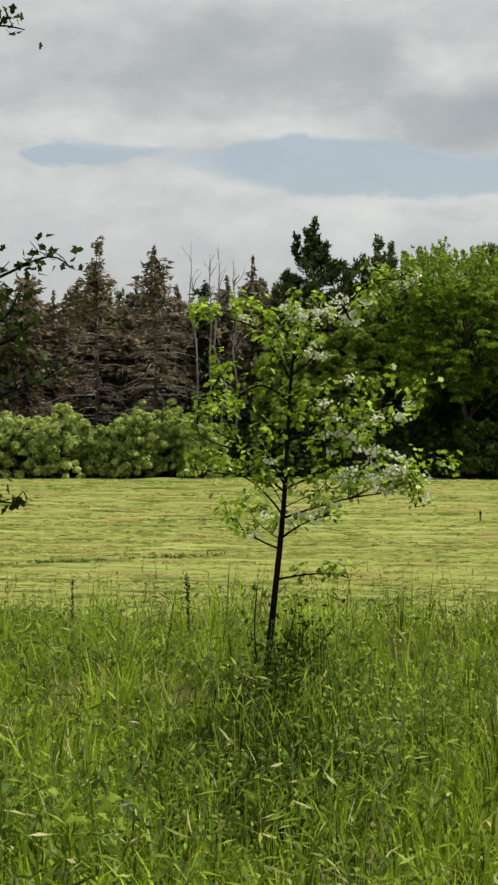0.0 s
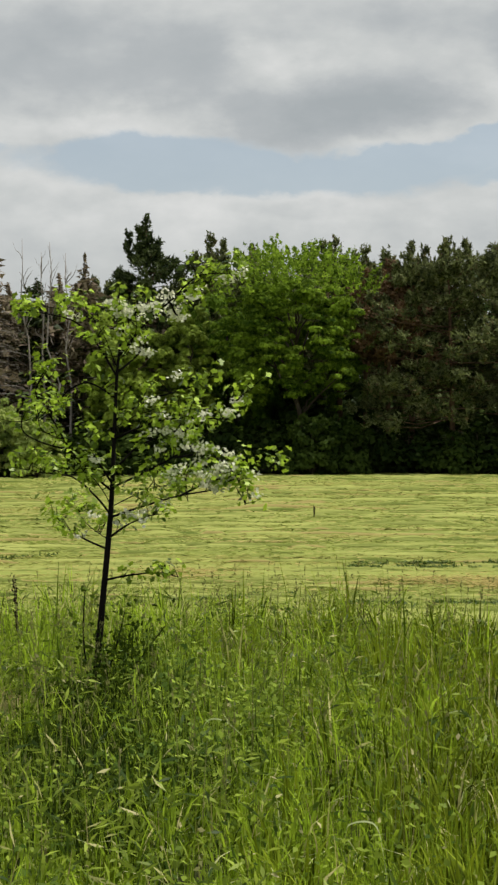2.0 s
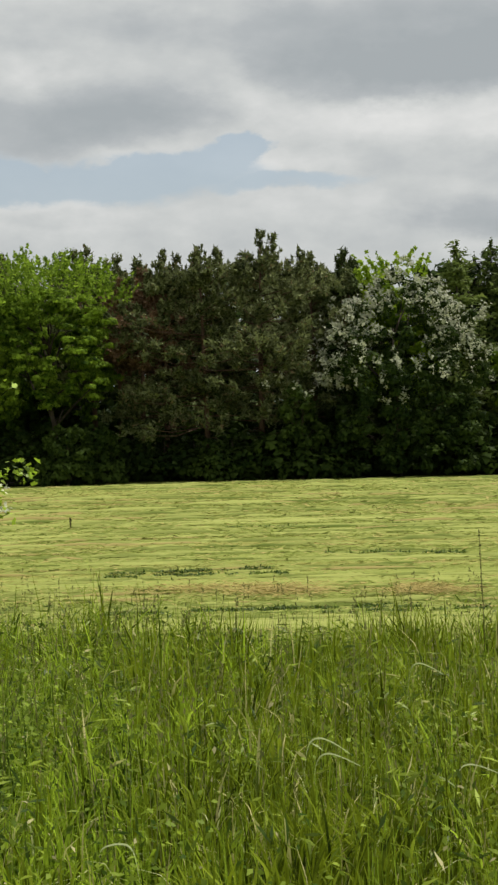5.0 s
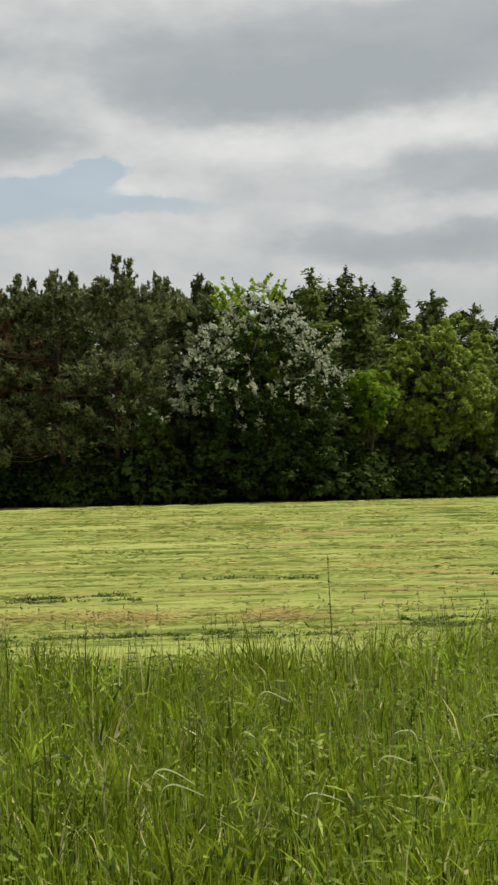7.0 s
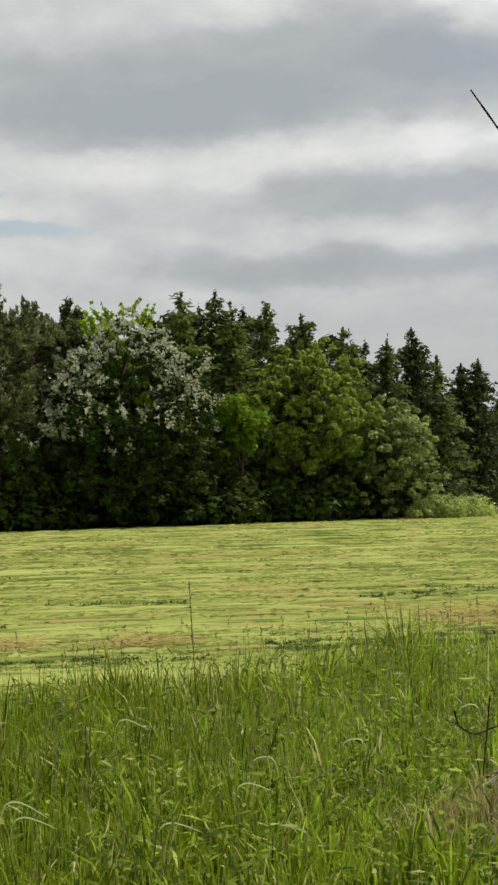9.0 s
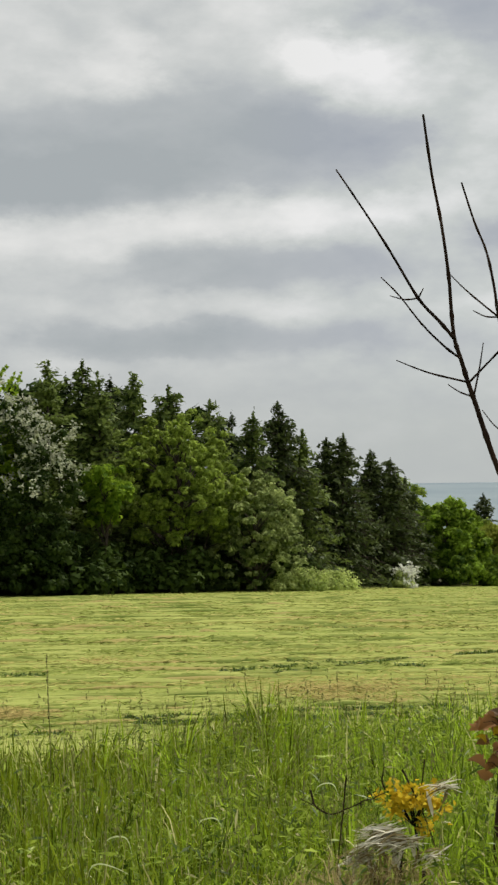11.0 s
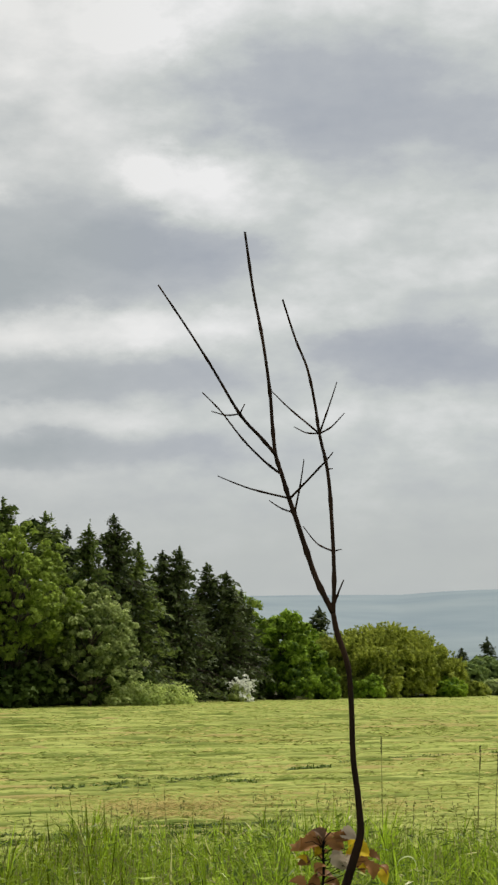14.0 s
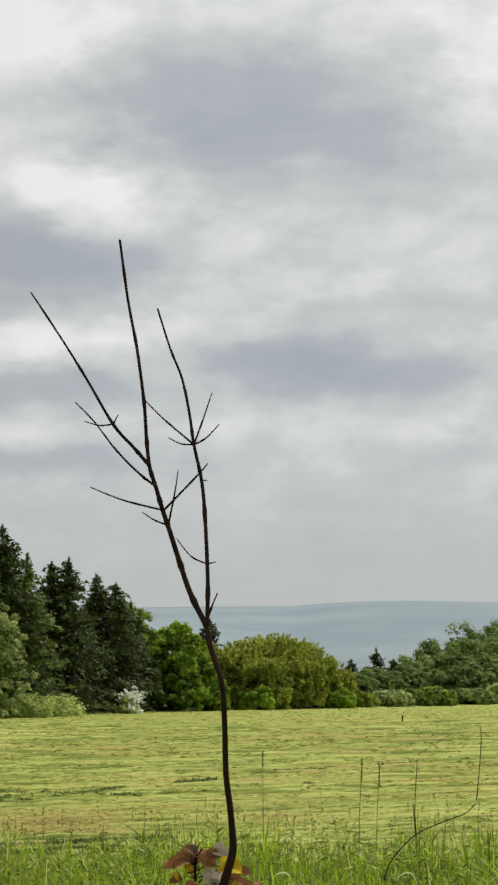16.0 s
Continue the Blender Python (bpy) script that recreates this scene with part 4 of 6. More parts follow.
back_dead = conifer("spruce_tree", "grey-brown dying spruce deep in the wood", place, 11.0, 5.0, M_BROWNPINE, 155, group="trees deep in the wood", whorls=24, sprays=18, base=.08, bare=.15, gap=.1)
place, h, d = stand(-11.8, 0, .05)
low_bush = broadleaf("shrub", "dark undergrowth bush at the foot of the wood", place, 3.0, 3.6, M_SHADELEAF, 154, group="undergrowth of the wood", clumps=40, leaves=44, leaf=.28, category="shrub", base=.02, dense=1.0)
TOP_AZ = [-12, -7, 0, 4, 9, 14, 18, 22, 26, 29, 31.2]
TOP = [.066, .064, .062, .062, .066, .072, .069, .069, .050, .026, .006]
rng = np.random.default_rng(77)
for k in range(66):
    a = -12 + 43.0 * (k + rng.uniform(-.3, .3)) / 65
    bk = rng.uniform(9, 26)
    place, h, d = stand(a, bk, float(np.interp(a, TOP_AZ, TOP)) - rng.uniform(0, .016))
    if a < 1:
        src = back_dead if rng.random() < .75 else back_pine
    elif a < 17:
        src = back_pine if rng.random() < .6 else back_broad
    else:
        src = back_spruce if rng.random() < .65 else back_broad
    base_h = 9.0 if src is back_broad else 11.0
    s = h / base_h
    copy_thing(src, Matrix.Translation(place) @ Matrix.Rotation(rng.uniform(0, 6.28), 4, "Z") @ Matrix.Diagonal((s * rng.uniform(.9, 1.2), s * rng.uniform(.9, 1.2), s, 1)))
for k in range(34):
    a = -11.5 + 14 * (k + rng.uniform(-.3, .3)) / 33
    place, h, d = stand(a, rng.uniform(7, 20), rng.uniform(.040, .060))
    s = h / 11.0
    copy_thing(back_dead if k % 4 else back_spruce, Matrix.Translation(place) @ Matrix.Rotation(rng.uniform(0, 6.28), 4, "Z") @ Matrix.Diagonal((s * 1.5, s * 1.5, s, 1)))
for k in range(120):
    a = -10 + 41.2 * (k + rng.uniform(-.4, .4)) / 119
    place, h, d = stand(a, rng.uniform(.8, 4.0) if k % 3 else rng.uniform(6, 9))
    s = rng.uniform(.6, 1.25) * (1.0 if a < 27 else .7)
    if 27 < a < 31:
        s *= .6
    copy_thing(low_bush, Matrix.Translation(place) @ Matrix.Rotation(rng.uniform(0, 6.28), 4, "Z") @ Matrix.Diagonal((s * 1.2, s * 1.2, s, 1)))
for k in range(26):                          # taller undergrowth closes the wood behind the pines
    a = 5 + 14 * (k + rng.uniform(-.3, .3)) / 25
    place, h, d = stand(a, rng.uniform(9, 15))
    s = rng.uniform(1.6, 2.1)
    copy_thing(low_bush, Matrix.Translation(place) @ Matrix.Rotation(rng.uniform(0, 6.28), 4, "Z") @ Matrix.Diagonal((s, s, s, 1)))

# ---- grass ----
def blades(n, x, y, height, width, rng, bend=0.5, levels=4, z0=None, a=None):
    """Grass blades as bent, tapering strips of three quads."""
    a = rng.uniform(0, 2 * np.pi, n) if a is None else a
    dirn = np.stack([np.cos(a), np.sin(a), 0 * a], 1)
    side = np.stack([-np.sin(a + rng.normal(0, .6, n)), np.cos(a + rng.normal(0, .6, n)), 0 * a], 1)
    b = bend * rng.uniform(.2, 1.6, n)
    z = ground_z(x, y) if z0 is None else z0
    root = np.stack([x, y, z], 1)
    V = []
    for i in range(levels):
        q = i / (levels - 1)
        lift = height * (q - .42 * b * q ** 3)
        out = height * b * q ** 2 * .75
        c = root + dirn * out[:, None] + np.stack([0 * a, 0 * a, lift], 1)
        wd = width * (1 - q) ** .6 * .5 + width * .06
        V += [c - side * wd[:, None], c + side * wd[:, None]]
    V = np.stack(V, 1).reshape(-1, 3)
    o = np.arange(n)[:, None] * (2 * levels)
    F = np.concatenate([np.stack([o[:, 0] + 2 * i, o[:, 0] + 2 * i + 1, o[:, 0] + 2 * i + 3, o[:, 0] + 2 * i + 2], 1) for i in range(levels - 1)])
    return V, F


def scatter(n, r0, r1, a0, a1, rng):
    r = np.sqrt(rng.uniform(r0 * r0, r1 * r1, n))
    a = np.radians(rng.uniform(a0, a1, n))
    return r * np.sin(a), r * np.cos(a)


def lumpy(x, y, s, k=0.0):
    return np.sin(x * s + 1.3 * np.sin(y * s * .7 + k)) * np.cos(y * s * .9 + 1.1 * np.sin(x * s * .6 + 2 * k))


def row_v(x, y):
    return x * RV.x + y * RV.y


def verge(x, y):
    """How far out the uncut verge reaches."""
    return np.interp(az_of(x, y), [-10, 8, 14, 20, 24, 28, 32, 36], [13.8, 13.8, 13.3, 13.7, 15.0, 15.8, 15.8, 15.3])


def tussocks(n, r0, r1, per, rng, tall, wide, spread, levels, bend=.9):
    """Grass in tussocks: blades rise from a common root and arch outwards. Lush and dull tussocks come as two meshes."""
    cx, cy = scatter(n, r0, r1, -11.5, 46, rng)
    edge_v = verge(cx, cy) + .35 * lumpy(cx, cy, 1.1)
    keep = row_v(cx, cy) < edge_v
    cx, cy = cx[keep], cy[keep]
    size = rng.uniform(.55, 1.25, len(cx)) * (1 + .28 * lumpy(cx, cy, 1.7, 1) + .30 * lumpy(cx, cy, 4.3, 2)) * np.interp(np.hypot(cx, cy), [5, 8, 12.5], [.62, .8, 1.0])
    # the grass is thin and low just before the young hawthorn
    size *= 1 - .6 * np.exp(-((cx + .12) / .34) ** 2 - ((cy - 9.75) / .75) ** 2)
    dull = rng.random(len(cx)) < np.interp(az_of(cx, cy), [-6, 3, 9, 13, 20, 27, 33], [.0, .15, .6, .95, .92, .4, .0])
    out = []
    for pick in (~dull, dull):
        sz, lie = np.repeat(size[pick], per), np.repeat(rng.uniform(0, 6.28, pick.sum()), per)
        m = len(sz)
        a = np.where(rng.random(m) < .45, lie + rng.normal(0, .6, m), rng.uniform(0, 6.28, m))
        q = np.abs(rng.normal(0, spread, m))
        x, y = np.repeat(cx[pick], per) + np.cos(a) * q, np.repeat(cy[pick], per) + np.sin(a) * q
        out.append(blades(m, x, y, rng.uniform(*tall, m) * sz, rng.uniform(*wide, m) * rng.uniform(.7, 1.5, m), rng, bend, levels, None, a))
    return out


rng = np.random.default_rng(301)
parts = [tussocks(2100, 5.0, 9.5, 15, rng, (.14, .50), (.008, .016), .05, 4, .58), tussocks(3500, 9.0, 17.5, 14, rng, (.22, .54), (.009, .018), .06, 4, .45), tussocks(2600, 5.0, 17.5, 12, rng, (.08, .30), (.005, .013), .13, 3, 1.0)]
tagged(mesh_part("tall_grass", *joined([p[0] for p in parts]), M_GRASS), "thick lush uncut green grass on the field verge", "grass", kind="stuff")
tagged(mesh_part("tall_grass", *joined([p[1] for p in parts]), M_DULLGRASS), "olive green uncut grass and swath shade on the field verge", "grass", kind="stuff")


def on_verge(n, r0, r1, inset=0.0):
    x, y = scatter(n, r0, r1, -11, 45, rng)
    keep = row_v(x, y) < verge(x, y) - inset
    return x[keep], y[keep]


NEARBY = ([5, 8, 12.5], [.62, .8, 1.0])
# straight culms stand between the leaves
x, y = on_verge(20000, 5.2, 16.0)
m = len(x)
tagged(mesh_part("grass_culms", *blades(m, x, y, rng.uniform(.26, .56, m) * np.interp(np.hypot(x, y), *NEARBY), rng.uniform(.004, .007, m), rng, .16, 3), M_CULM), "thin upright grass stems among the blades", "grass", kind="stuff")

# pale bent tips between the green blades: sun glints put into their colour
x, y = on_verge(2400, 5.3, 15.0, .3)
m = len(x)
tagged(mesh_part("pale_grass", *blades(m, x, y, rng.uniform(.20, .42, m) * np.interp(np.hypot(x, y), *NEARBY), rng.uniform(.006, .011, m), rng, 1.5, 5), M_TIPS), "bent grass blades coloured pale like sun glints among the green", "grass", kind="stuff")

# short leaf blades that stick out from the culms, pale where they turn to the sky
x, y = on_verge(60000, 5.2, 15.6)
keep = lumpy(x, y, 3.1, 5) + .7 * lumpy(x, y, 7.3, 1) + rng.normal(0, .35, len(x)) > .15 + np.interp(az_of(x, y), [-6, 1, 6, 12, 22, 26, 31], [-.6, -.4, 0, .4, .4, 0, -.6])
x, y = x[keep], y[keep]
m = len(x)
cen = np.stack([x, y, ground_z(x, y) + rng.uniform(.10, .46, m) * np.interp(np.hypot(x, y), *NEARBY) * (1 + .25 * lumpy(x, y, 1.7, 1))], 1)
along = rng.normal(size=(m, 3)) * np.array([1, 1, .8]) + np.array([0, 0, .5])
V, F = leaf_quads(cen, unit(rng.normal(size=(m, 3)) + np.array([0, 0, .8])), rng.uniform(.05, .13, m), rng.uniform(.010, .018, m), rng, along, .06)
tagged(mesh_part("flag_leaves", V, F, M_FLAG), "short spreading grass leaves on upright stems", "grass", kind="stuff")

# short trodden grass close by the path
m = 9000
x, y = scatter(m, .5, 4.6, -180, 180, rng)
tagged(mesh_part("short_grass", *blades(m, x, y, rng.uniform(.05, .17, m), rng.uniform(.003, .007, m), rng, .9, 3), M_GRASS), "short trodden grass by the path", "grass", kind="stuff")

# stalks with seed heads stand above the grass
x, y = scatter(1700, 6.5, 18.0, -11, 46, rng)
keep = row_v(x, y) < verge(x, y) + .7 + .9 * lumpy(x, y, .9)
x, y = x[keep], y[keep]
hgt = rng.uniform(.42, .78, len(x))
V1, F1 = blades(len(x), x, y, hgt, np.full(len(x), .0045), rng, .12)
top = V1.reshape(-1, 8, 3)[:, 6:].mean(1)
n = 7
cs = (top[:, None] + np.stack([rng.normal(0, .006, (len(x), n)), rng.normal(0, .006, (len(x), n)), -rng.uniform(0, .11, (len(x), n))], -1)).reshape(-1, 3)
V2, F2 = leaf_quads(cs, unit(rng.normal(size=(len(cs), 3)) * np.array([1, 1, .2])), .028, .009, rng, np.tile([[0, 0, 1.0]], (len(cs), 1)) + rng.normal(0, .3, (len(cs), 3)))
V, F = joined([(V1, F1), (V2, F2)])
tagged(mesh_part("seed_grass", V, F, M_STALK), "thin brown grass stalks with seed heads", "grass", kind="stuff")

# clover, vetch and other small herbs between the blades
n = 46000
x, y = scatter(n, 5.2, 15.0, -11, 45, rng)
keep = (row_v(x, y) < verge(x, y)) & (lumpy(x, y, 2.3, 4) + rng.normal(0, .6, n) + np.interp(az_of(x, y), [4, 12], [.5, -.1]) > .1)
x, y = x[keep], y[keep]
cen = np.stack([x, y, ground_z(x, y) + rng.uniform(.08, .42, len(x)) * (1 + .25 * lumpy(x, y, 1.7, 1))], 1)
L = rng.uniform(.016, .042, len(x))
V, F = leaf_quads(cen, unit(rng.normal(size=(len(x), 3)) * .6 + np.array([0, 0, .7])), L, L * .55, rng, cup=.1)
tagged(mesh_part("meadow_herbs", V, F, M_HERB), "small broad-leaved herbs between grass blades", "herbs", kind="stuff")

# cut grass on the meadow: short pieces lie in swaths along the rows
n = 330000
r = 13.2 * (172 / 13.2) ** rng.random(n)
a = rng.uniform(-9.5, 44.5, n)
x, y = r * np.sin(np.radians(a)), r * np.cos(np.radians(a))
v, u = row_v(x, y), x * RU.x + y * RU.y
swath = np.sin(v * 3.3 + .6 * np.sin(u * .21)) + .8 * np.sin(v * 1.3 + 1.1 * np.sin(u * .11 + 1)) + .9 * lumpy(u * .35, v * 2.2, 1.0, 3)
keep = (v > 13.0 + 1.7 * np.clip((a - 20) / 15, 0, 1)) & (r < edge(a) - .5) & (swath * .5 + rng.normal(0, 1.0, n) > -.35)
x, y, r = x[keep], y[keep], r[keep]
n = len(x)
grow = np.clip(r / 24, .75, 2.4)
lift = rng.uniform(.0, .012, n) * np.clip(grow, .75, 1.5) * (1 + .6 * np.clip(swath[keep], -1, 1.5))
cen = np.stack([x, y, ground_z(x, y) + .010 + lift], 1)
V, F = leaf_tris(cen, unit(rng.normal(size=(n, 3)) * np.array([.16, .16, .1]) + np.array([0, 0, 1.0])), rng.uniform(.06, .18, n) * grow, rng.uniform(.016, .036, n) * grow, rng, np.array([[RU.x, RU.y, 0.0]]) * rng.choice([-1, 1], (n, 1)) + rng.normal(size=(n, 3)) * np.array([.38, .38, .05]))
tagged(mesh_part("cut_grass", V, F, M_STUBBLE), "short mown grass and drying hay on the meadow", "grass", kind="stuff")

# ---- young hawthorn on the verge ----
def flat_to_world(az, d, pts, depth=0.0):
    """Points given as (across, up) in an upright plane square to the heading az, d metres off, up from the ground."""
    a = radians(az)
    z = at(az, d)[2]
    n = len(pts)
    return [Vector((d * math.sin(a) + u * math.cos(a) + depth * (i / max(1, n - 1)) * math.sin(a), d * math.cos(a) - u * math.sin(a) + depth * (i / max(1, n - 1)) * math.cos(a), z + v)) for i, (u, v) in enumerate(pts)]


def smooth_path(pts, per=4):
    pts = [Vector(p) for p in pts]
    if len(pts) < 3:
        return pts
    out = []
    for i in range(len(pts) - 1):
        p0, p1, p2, p3 = pts[max(i - 1, 0)], pts[i], pts[i + 1], pts[min(i + 2, len(pts) - 1)]
        for k in range(per):
            t = k / per
            out.append(0.5 * ((2 * p1) + (p2 - p0) * t + (2 * p0 - 5 * p1 + 4 * p2 - p3) * t * t + (3 * p1 - p0 - 3 * p2 + p3) * t ** 3))
    return out + [pts[-1]]


M_SAPBARK = bark_mat("dark smooth bark", (0.004, 0.0035, 0.003), (0.013, 0.011, 0.009), 30.0)
M_WHIPBARK = bark_mat("dark brown whip bark", (0.006, 0.0045, 0.0035), (0.058, 0.033, 0.019), 9.0)
# shade is put into the leaf green of suckers and low weeds
M_DARKLEAF = leaf_mat("sucker and weed leaves darkened for shade", (0.010, 0.028, 0.002), (0.09, 0.14, 0.012), 0.15, 0.6, None, 0.0, 0.03)


def lobed_leaf(c, n, along, length, rng):
    """A lobed leaf of nine corners, a little folded."""
    t = along - n * along.dot(n)
    t.normalize()
    b = n.cross(t)
    out = []
    for u, v in ((-.5, 0), (-.3, .22), (-.05, .2), (.08, .42), (.25, .2), (.5, 0), (.25, -.2), (.08, -.42), (-.05, -.2), (-.3, -.22)):
        out.append(c + t * u * length + b * v * length + n * abs(v) * length * .25)
    return out


def leafy(branches, rng, mat, per_m=70, size=(.03, .06), spread=.055, start=.3, twigs=6):
    """Leaves along branches and on short side twigs; returns mesh data for lobed leaves and for the twigs."""
    V, F, T, tips = [], [], [], []
    for path in branches:
        n = len(path)
        L = sum((path[i + 1] - path[i]).length for i in range(n - 1))
        runs = [path[int(n * start):]]
        for k in range(int(twigs * L / .5) + 1):
            i = rng.integers(int(n * start * .8), n - 1)
            d = Vector(rng.normal(size=3))
            d.z = abs(d.z) * .8 + .2
            d.normalize()
            q = path[i] + d * rng.uniform(.06, .16)
            T.append(tube([path[i], (path[i] + q) / 2 + Vector(rng.normal(size=3)) * .008, q], (.0035, .0028, .0018), 4))
            runs.append([path[i] + (q - path[i]) * .3, q])
        for run in runs:
            if len(run) < 2:
                continue
            RL = sum((run[i + 1] - run[i]).length for i in range(len(run) - 1))
            for k in range(max(3, int(RL * per_m))):
                i = rng.integers(0, len(run) - 1)
                c = run[i].lerp(run[i + 1], rng.random())
                c = c + Vector(rng.normal(size=3)) * spread
                nrm = Vector(rng.normal(size=3)) * .7 + Vector((0, 0, .7))
                nrm.normalize()
                o = len(V)
                V += lobed_leaf(c, nrm, Vector(rng.normal(size=3)), rng.uniform(*size), rng)
                F.append(tuple(range(o, o + 10)))
            tips.append(run[-1])
    return np.array([tuple(v) for v in V]), np.array(F), T, tips


def rosettes(branches, rng, step, size, spread, start, each):
    """Tufts of leaves at intervals along branches and on short spurs, with gaps between."""
    V, F, T, tips = [], [], [], []
    for path in branches:
        n = len(path)
        L = sum((path[i + 1] - path[i]).length for i in range(n - 1))
        for k in range(max(3, int(L * (1 - start) / step * 1.6))):
            q = rng.uniform(start, 1.0) if k > 3 else 1.0 - .05 * k
            i = min(n - 2, int(q * (n - 1)))
            p = path[i].lerp(path[i + 1], q * (n - 1) - i)
            d = Vector(rng.normal(size=3))
            d.z = abs(d.z) * .9 + .15
            d.normalize()
            e = p + d * rng.uniform(.02, .15)
            T.append(tube([p, (p + e) / 2 + Vector(rng.normal(size=3)) * .006, e], (.003, .0025, .0016), 4))
            for m in range(rng.integers(each - 3, each + 4)):
                o = Vector(rng.normal(size=3)) * spread
                nrm = (o * 14 + Vector(rng.normal(size=3)) * .4 + Vector((0, 0, .75))).normalized()
                b = len(V)
                V += lobed_leaf(e + o, nrm, o + Vector(rng.normal(size=3)) * .01, rng.uniform(*size), rng)
                F.append(tuple(range(b, b + 10)))
            tips.append(e)
    return np.array([tuple(v) for v in V]), np.array(F), T, tips


M_HAWBLOSSOM = leaf_mat("hawthorn blossom", (0.66, 0.67, 0.48), (0.86, 0.86, 0.72), 0.35, 0.7, None, 0.0, 0.03)


def young_hawthorn():
    rng = np.random.default_rng(401)
    root = thing("young_hawthorn_tree", 0, 0, 0, "slender young hawthorn with fresh leaves and white blossom in long grass", "tree")
    trunk = smooth_path(flat_to_world(HAZ, HD, HAW_TRUNK))
    mesh_part("trunk", *tube(trunk, np.linspace(.025, .006, len(trunk)), 9), M_SAPBARK, root, "dark slim trunk", True)
    paths = []
    for k, pts in enumerate(HAW_BRANCHES):
        path = smooth_path(flat_to_world(HAZ, HD, pts, rng.uniform(-.35, .35)))
        paths.append(path)
        mesh_part("branch", *tube(path, np.linspace(.0075, .0025, len(path)), 6), M_SAPBARK, root, "", True)
        if len(pts) > 3 and k % 2 == 0:                         # a fellow branch towards or away from the path
            d2 = rng.choice([-.5, .45])
            path = smooth_path([p for p in flat_to_world(HAZ, HD, [(pts[0][0] + (u - pts[0][0]) * (.8 if k % 2 else .6), v + .06 - .012 * i) for i, (u, v) in enumerate(pts)], d2)])
            paths.append(path)
            mesh_part("branch", *tube(path, np.linspace(.0032, .0016, len(path)), 6), M_SAPBARK, root, "", True)
    V, F, T, tips = rosettes(paths, rng, .064, (.030, .058), .028, .12, 9)
    leaves = mesh_part("foliage", V, F, M_HAWTHORN, root, "small lobed bright green leaves")
    tagged(leaves, kind="stuff")
    tagged(mesh_part("twig_growth", *joined(T), M_SAPBARK, root), kind="stuff")
    cs = []
    for k in range(135):
        p = paths[rng.integers(0, len(paths))]
        q = np.array(p[rng.integers(int(len(p) * .3), len(p))])
        lean = q[0] * math.cos(radians(HAZ)) - q[1] * math.sin(radians(HAZ))
        if q[2] < 0.72 or lean < rng.uniform(-.35, .25):        # most blossom is on the sunny side
            continue
        cs.append(q + rng.normal(size=3) * .04 + np.array([0, 0, .03]) + rng.normal(size=(22, 3)) * np.array([.026, .026, .014]))
    cs = np.concatenate(cs)
    tagged(mesh_part("blossom", *leaf_quads(cs, unit(rng.normal(size=(len(cs), 3)) + np.array([0, 0, .8])), .026, .023, rng), M_HAWBLOSSOM, root, "clusters of white blossom"), kind="stuff")
    suckers = []
    for pts in HAW_SUCKERS:
        path = smooth_path(flat_to_world(HAZ, HD, pts, rng.uniform(-.25, .25)))
        suckers.append(path)
        mesh_part("sucker", *tube(path, np.linspace(.007, .003, len(path)), 5), M_SAPBARK, root, "", True)
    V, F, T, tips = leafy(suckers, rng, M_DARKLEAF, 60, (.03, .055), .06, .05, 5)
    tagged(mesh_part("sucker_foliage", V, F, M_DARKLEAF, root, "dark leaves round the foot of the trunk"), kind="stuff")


HAZ, HD = 0.3, 10.4
HAW_TRUNK = [(-0.176, 0.124), (-0.166, 0.276), (-0.131, 0.645), (-0.082, 1.113), (-0.058, 1.414), (-0.040, 1.780), (-0.022, 2.080), (0.002, 2.246)]
HAW_BRANCHES = []
HAW_BRANCHES.append([(-0.068, 1.230), (-0.161, 1.347), (-0.294, 1.455), (-0.443, 1.476), (-0.625, 1.510)])
HAW_BRANCHES.append([(-0.061, 1.373), (-0.161, 1.464), (-0.293, 1.615), (-0.408, 1.815), (-0.490, 1.948), (-0.417, 2.114)])
HAW_BRANCHES.append([(-0.293, 1.615), (-0.442, 1.649), (-0.574, 1.716), (-0.590, 1.815)])
HAW_BRANCHES.append([(-0.051, 1.397), (0.106, 1.463), (0.307, 1.562), (0.508, 1.695), (0.642, 1.844), (0.793, 1.971)])
HAW_BRANCHES.append([(-0.065, 1.220), (0.139, 1.285), (0.339, 1.338), (0.540, 1.370), (0.675, 1.426), (0.725, 1.275)])
HAW_BRANCHES.append([(0.339, 1.338), (0.507, 1.410), (0.742, 1.459), (0.910, 1.482)])
HAW_BRANCHES.append([(0.307, 1.562), (0.474, 1.578), (0.608, 1.527), (0.691, 1.409)])
HAW_BRANCHES.append([(-0.069, 1.106), (0.038, 1.186), (0.179, 1.245)])
HAW_BRANCHES.append([(-0.083, 1.029), (-0.212, 1.080), (-0.328, 1.148), (-0.411, 1.232)])
HAW_BRANCHES.append([(-0.097, 0.852), (0.037, 0.884), (0.204, 0.903), (0.311, 0.882)])
HAW_BRANCHES.append([(-0.029, 2.046), (-0.124, 2.213), (-0.256, 2.362), (-0.438, 2.418), (-0.603, 2.445)])
HAW_BRANCHES.append([(-0.008, 2.163), (0.142, 2.345), (0.292, 2.478), (0.443, 2.611), (0.643, 2.617)])
HAW_BRANCHES.append([(0.292, 2.478), (0.342, 2.395), (0.443, 2.511)])
HAW_BRANCHES.append([(-0.040, 1.780), (0.141, 1.896), (0.308, 1.946), (0.508, 2.005)])
HAW_BRANCHES.append([(-0.040, 1.680), (0.207, 1.779), (0.441, 1.795), (0.692, 1.777)])
HAW_BRANCHES.append([(-0.032, 1.913), (-0.192, 2.007), (-0.325, 1.947), (-0.375, 1.848)])
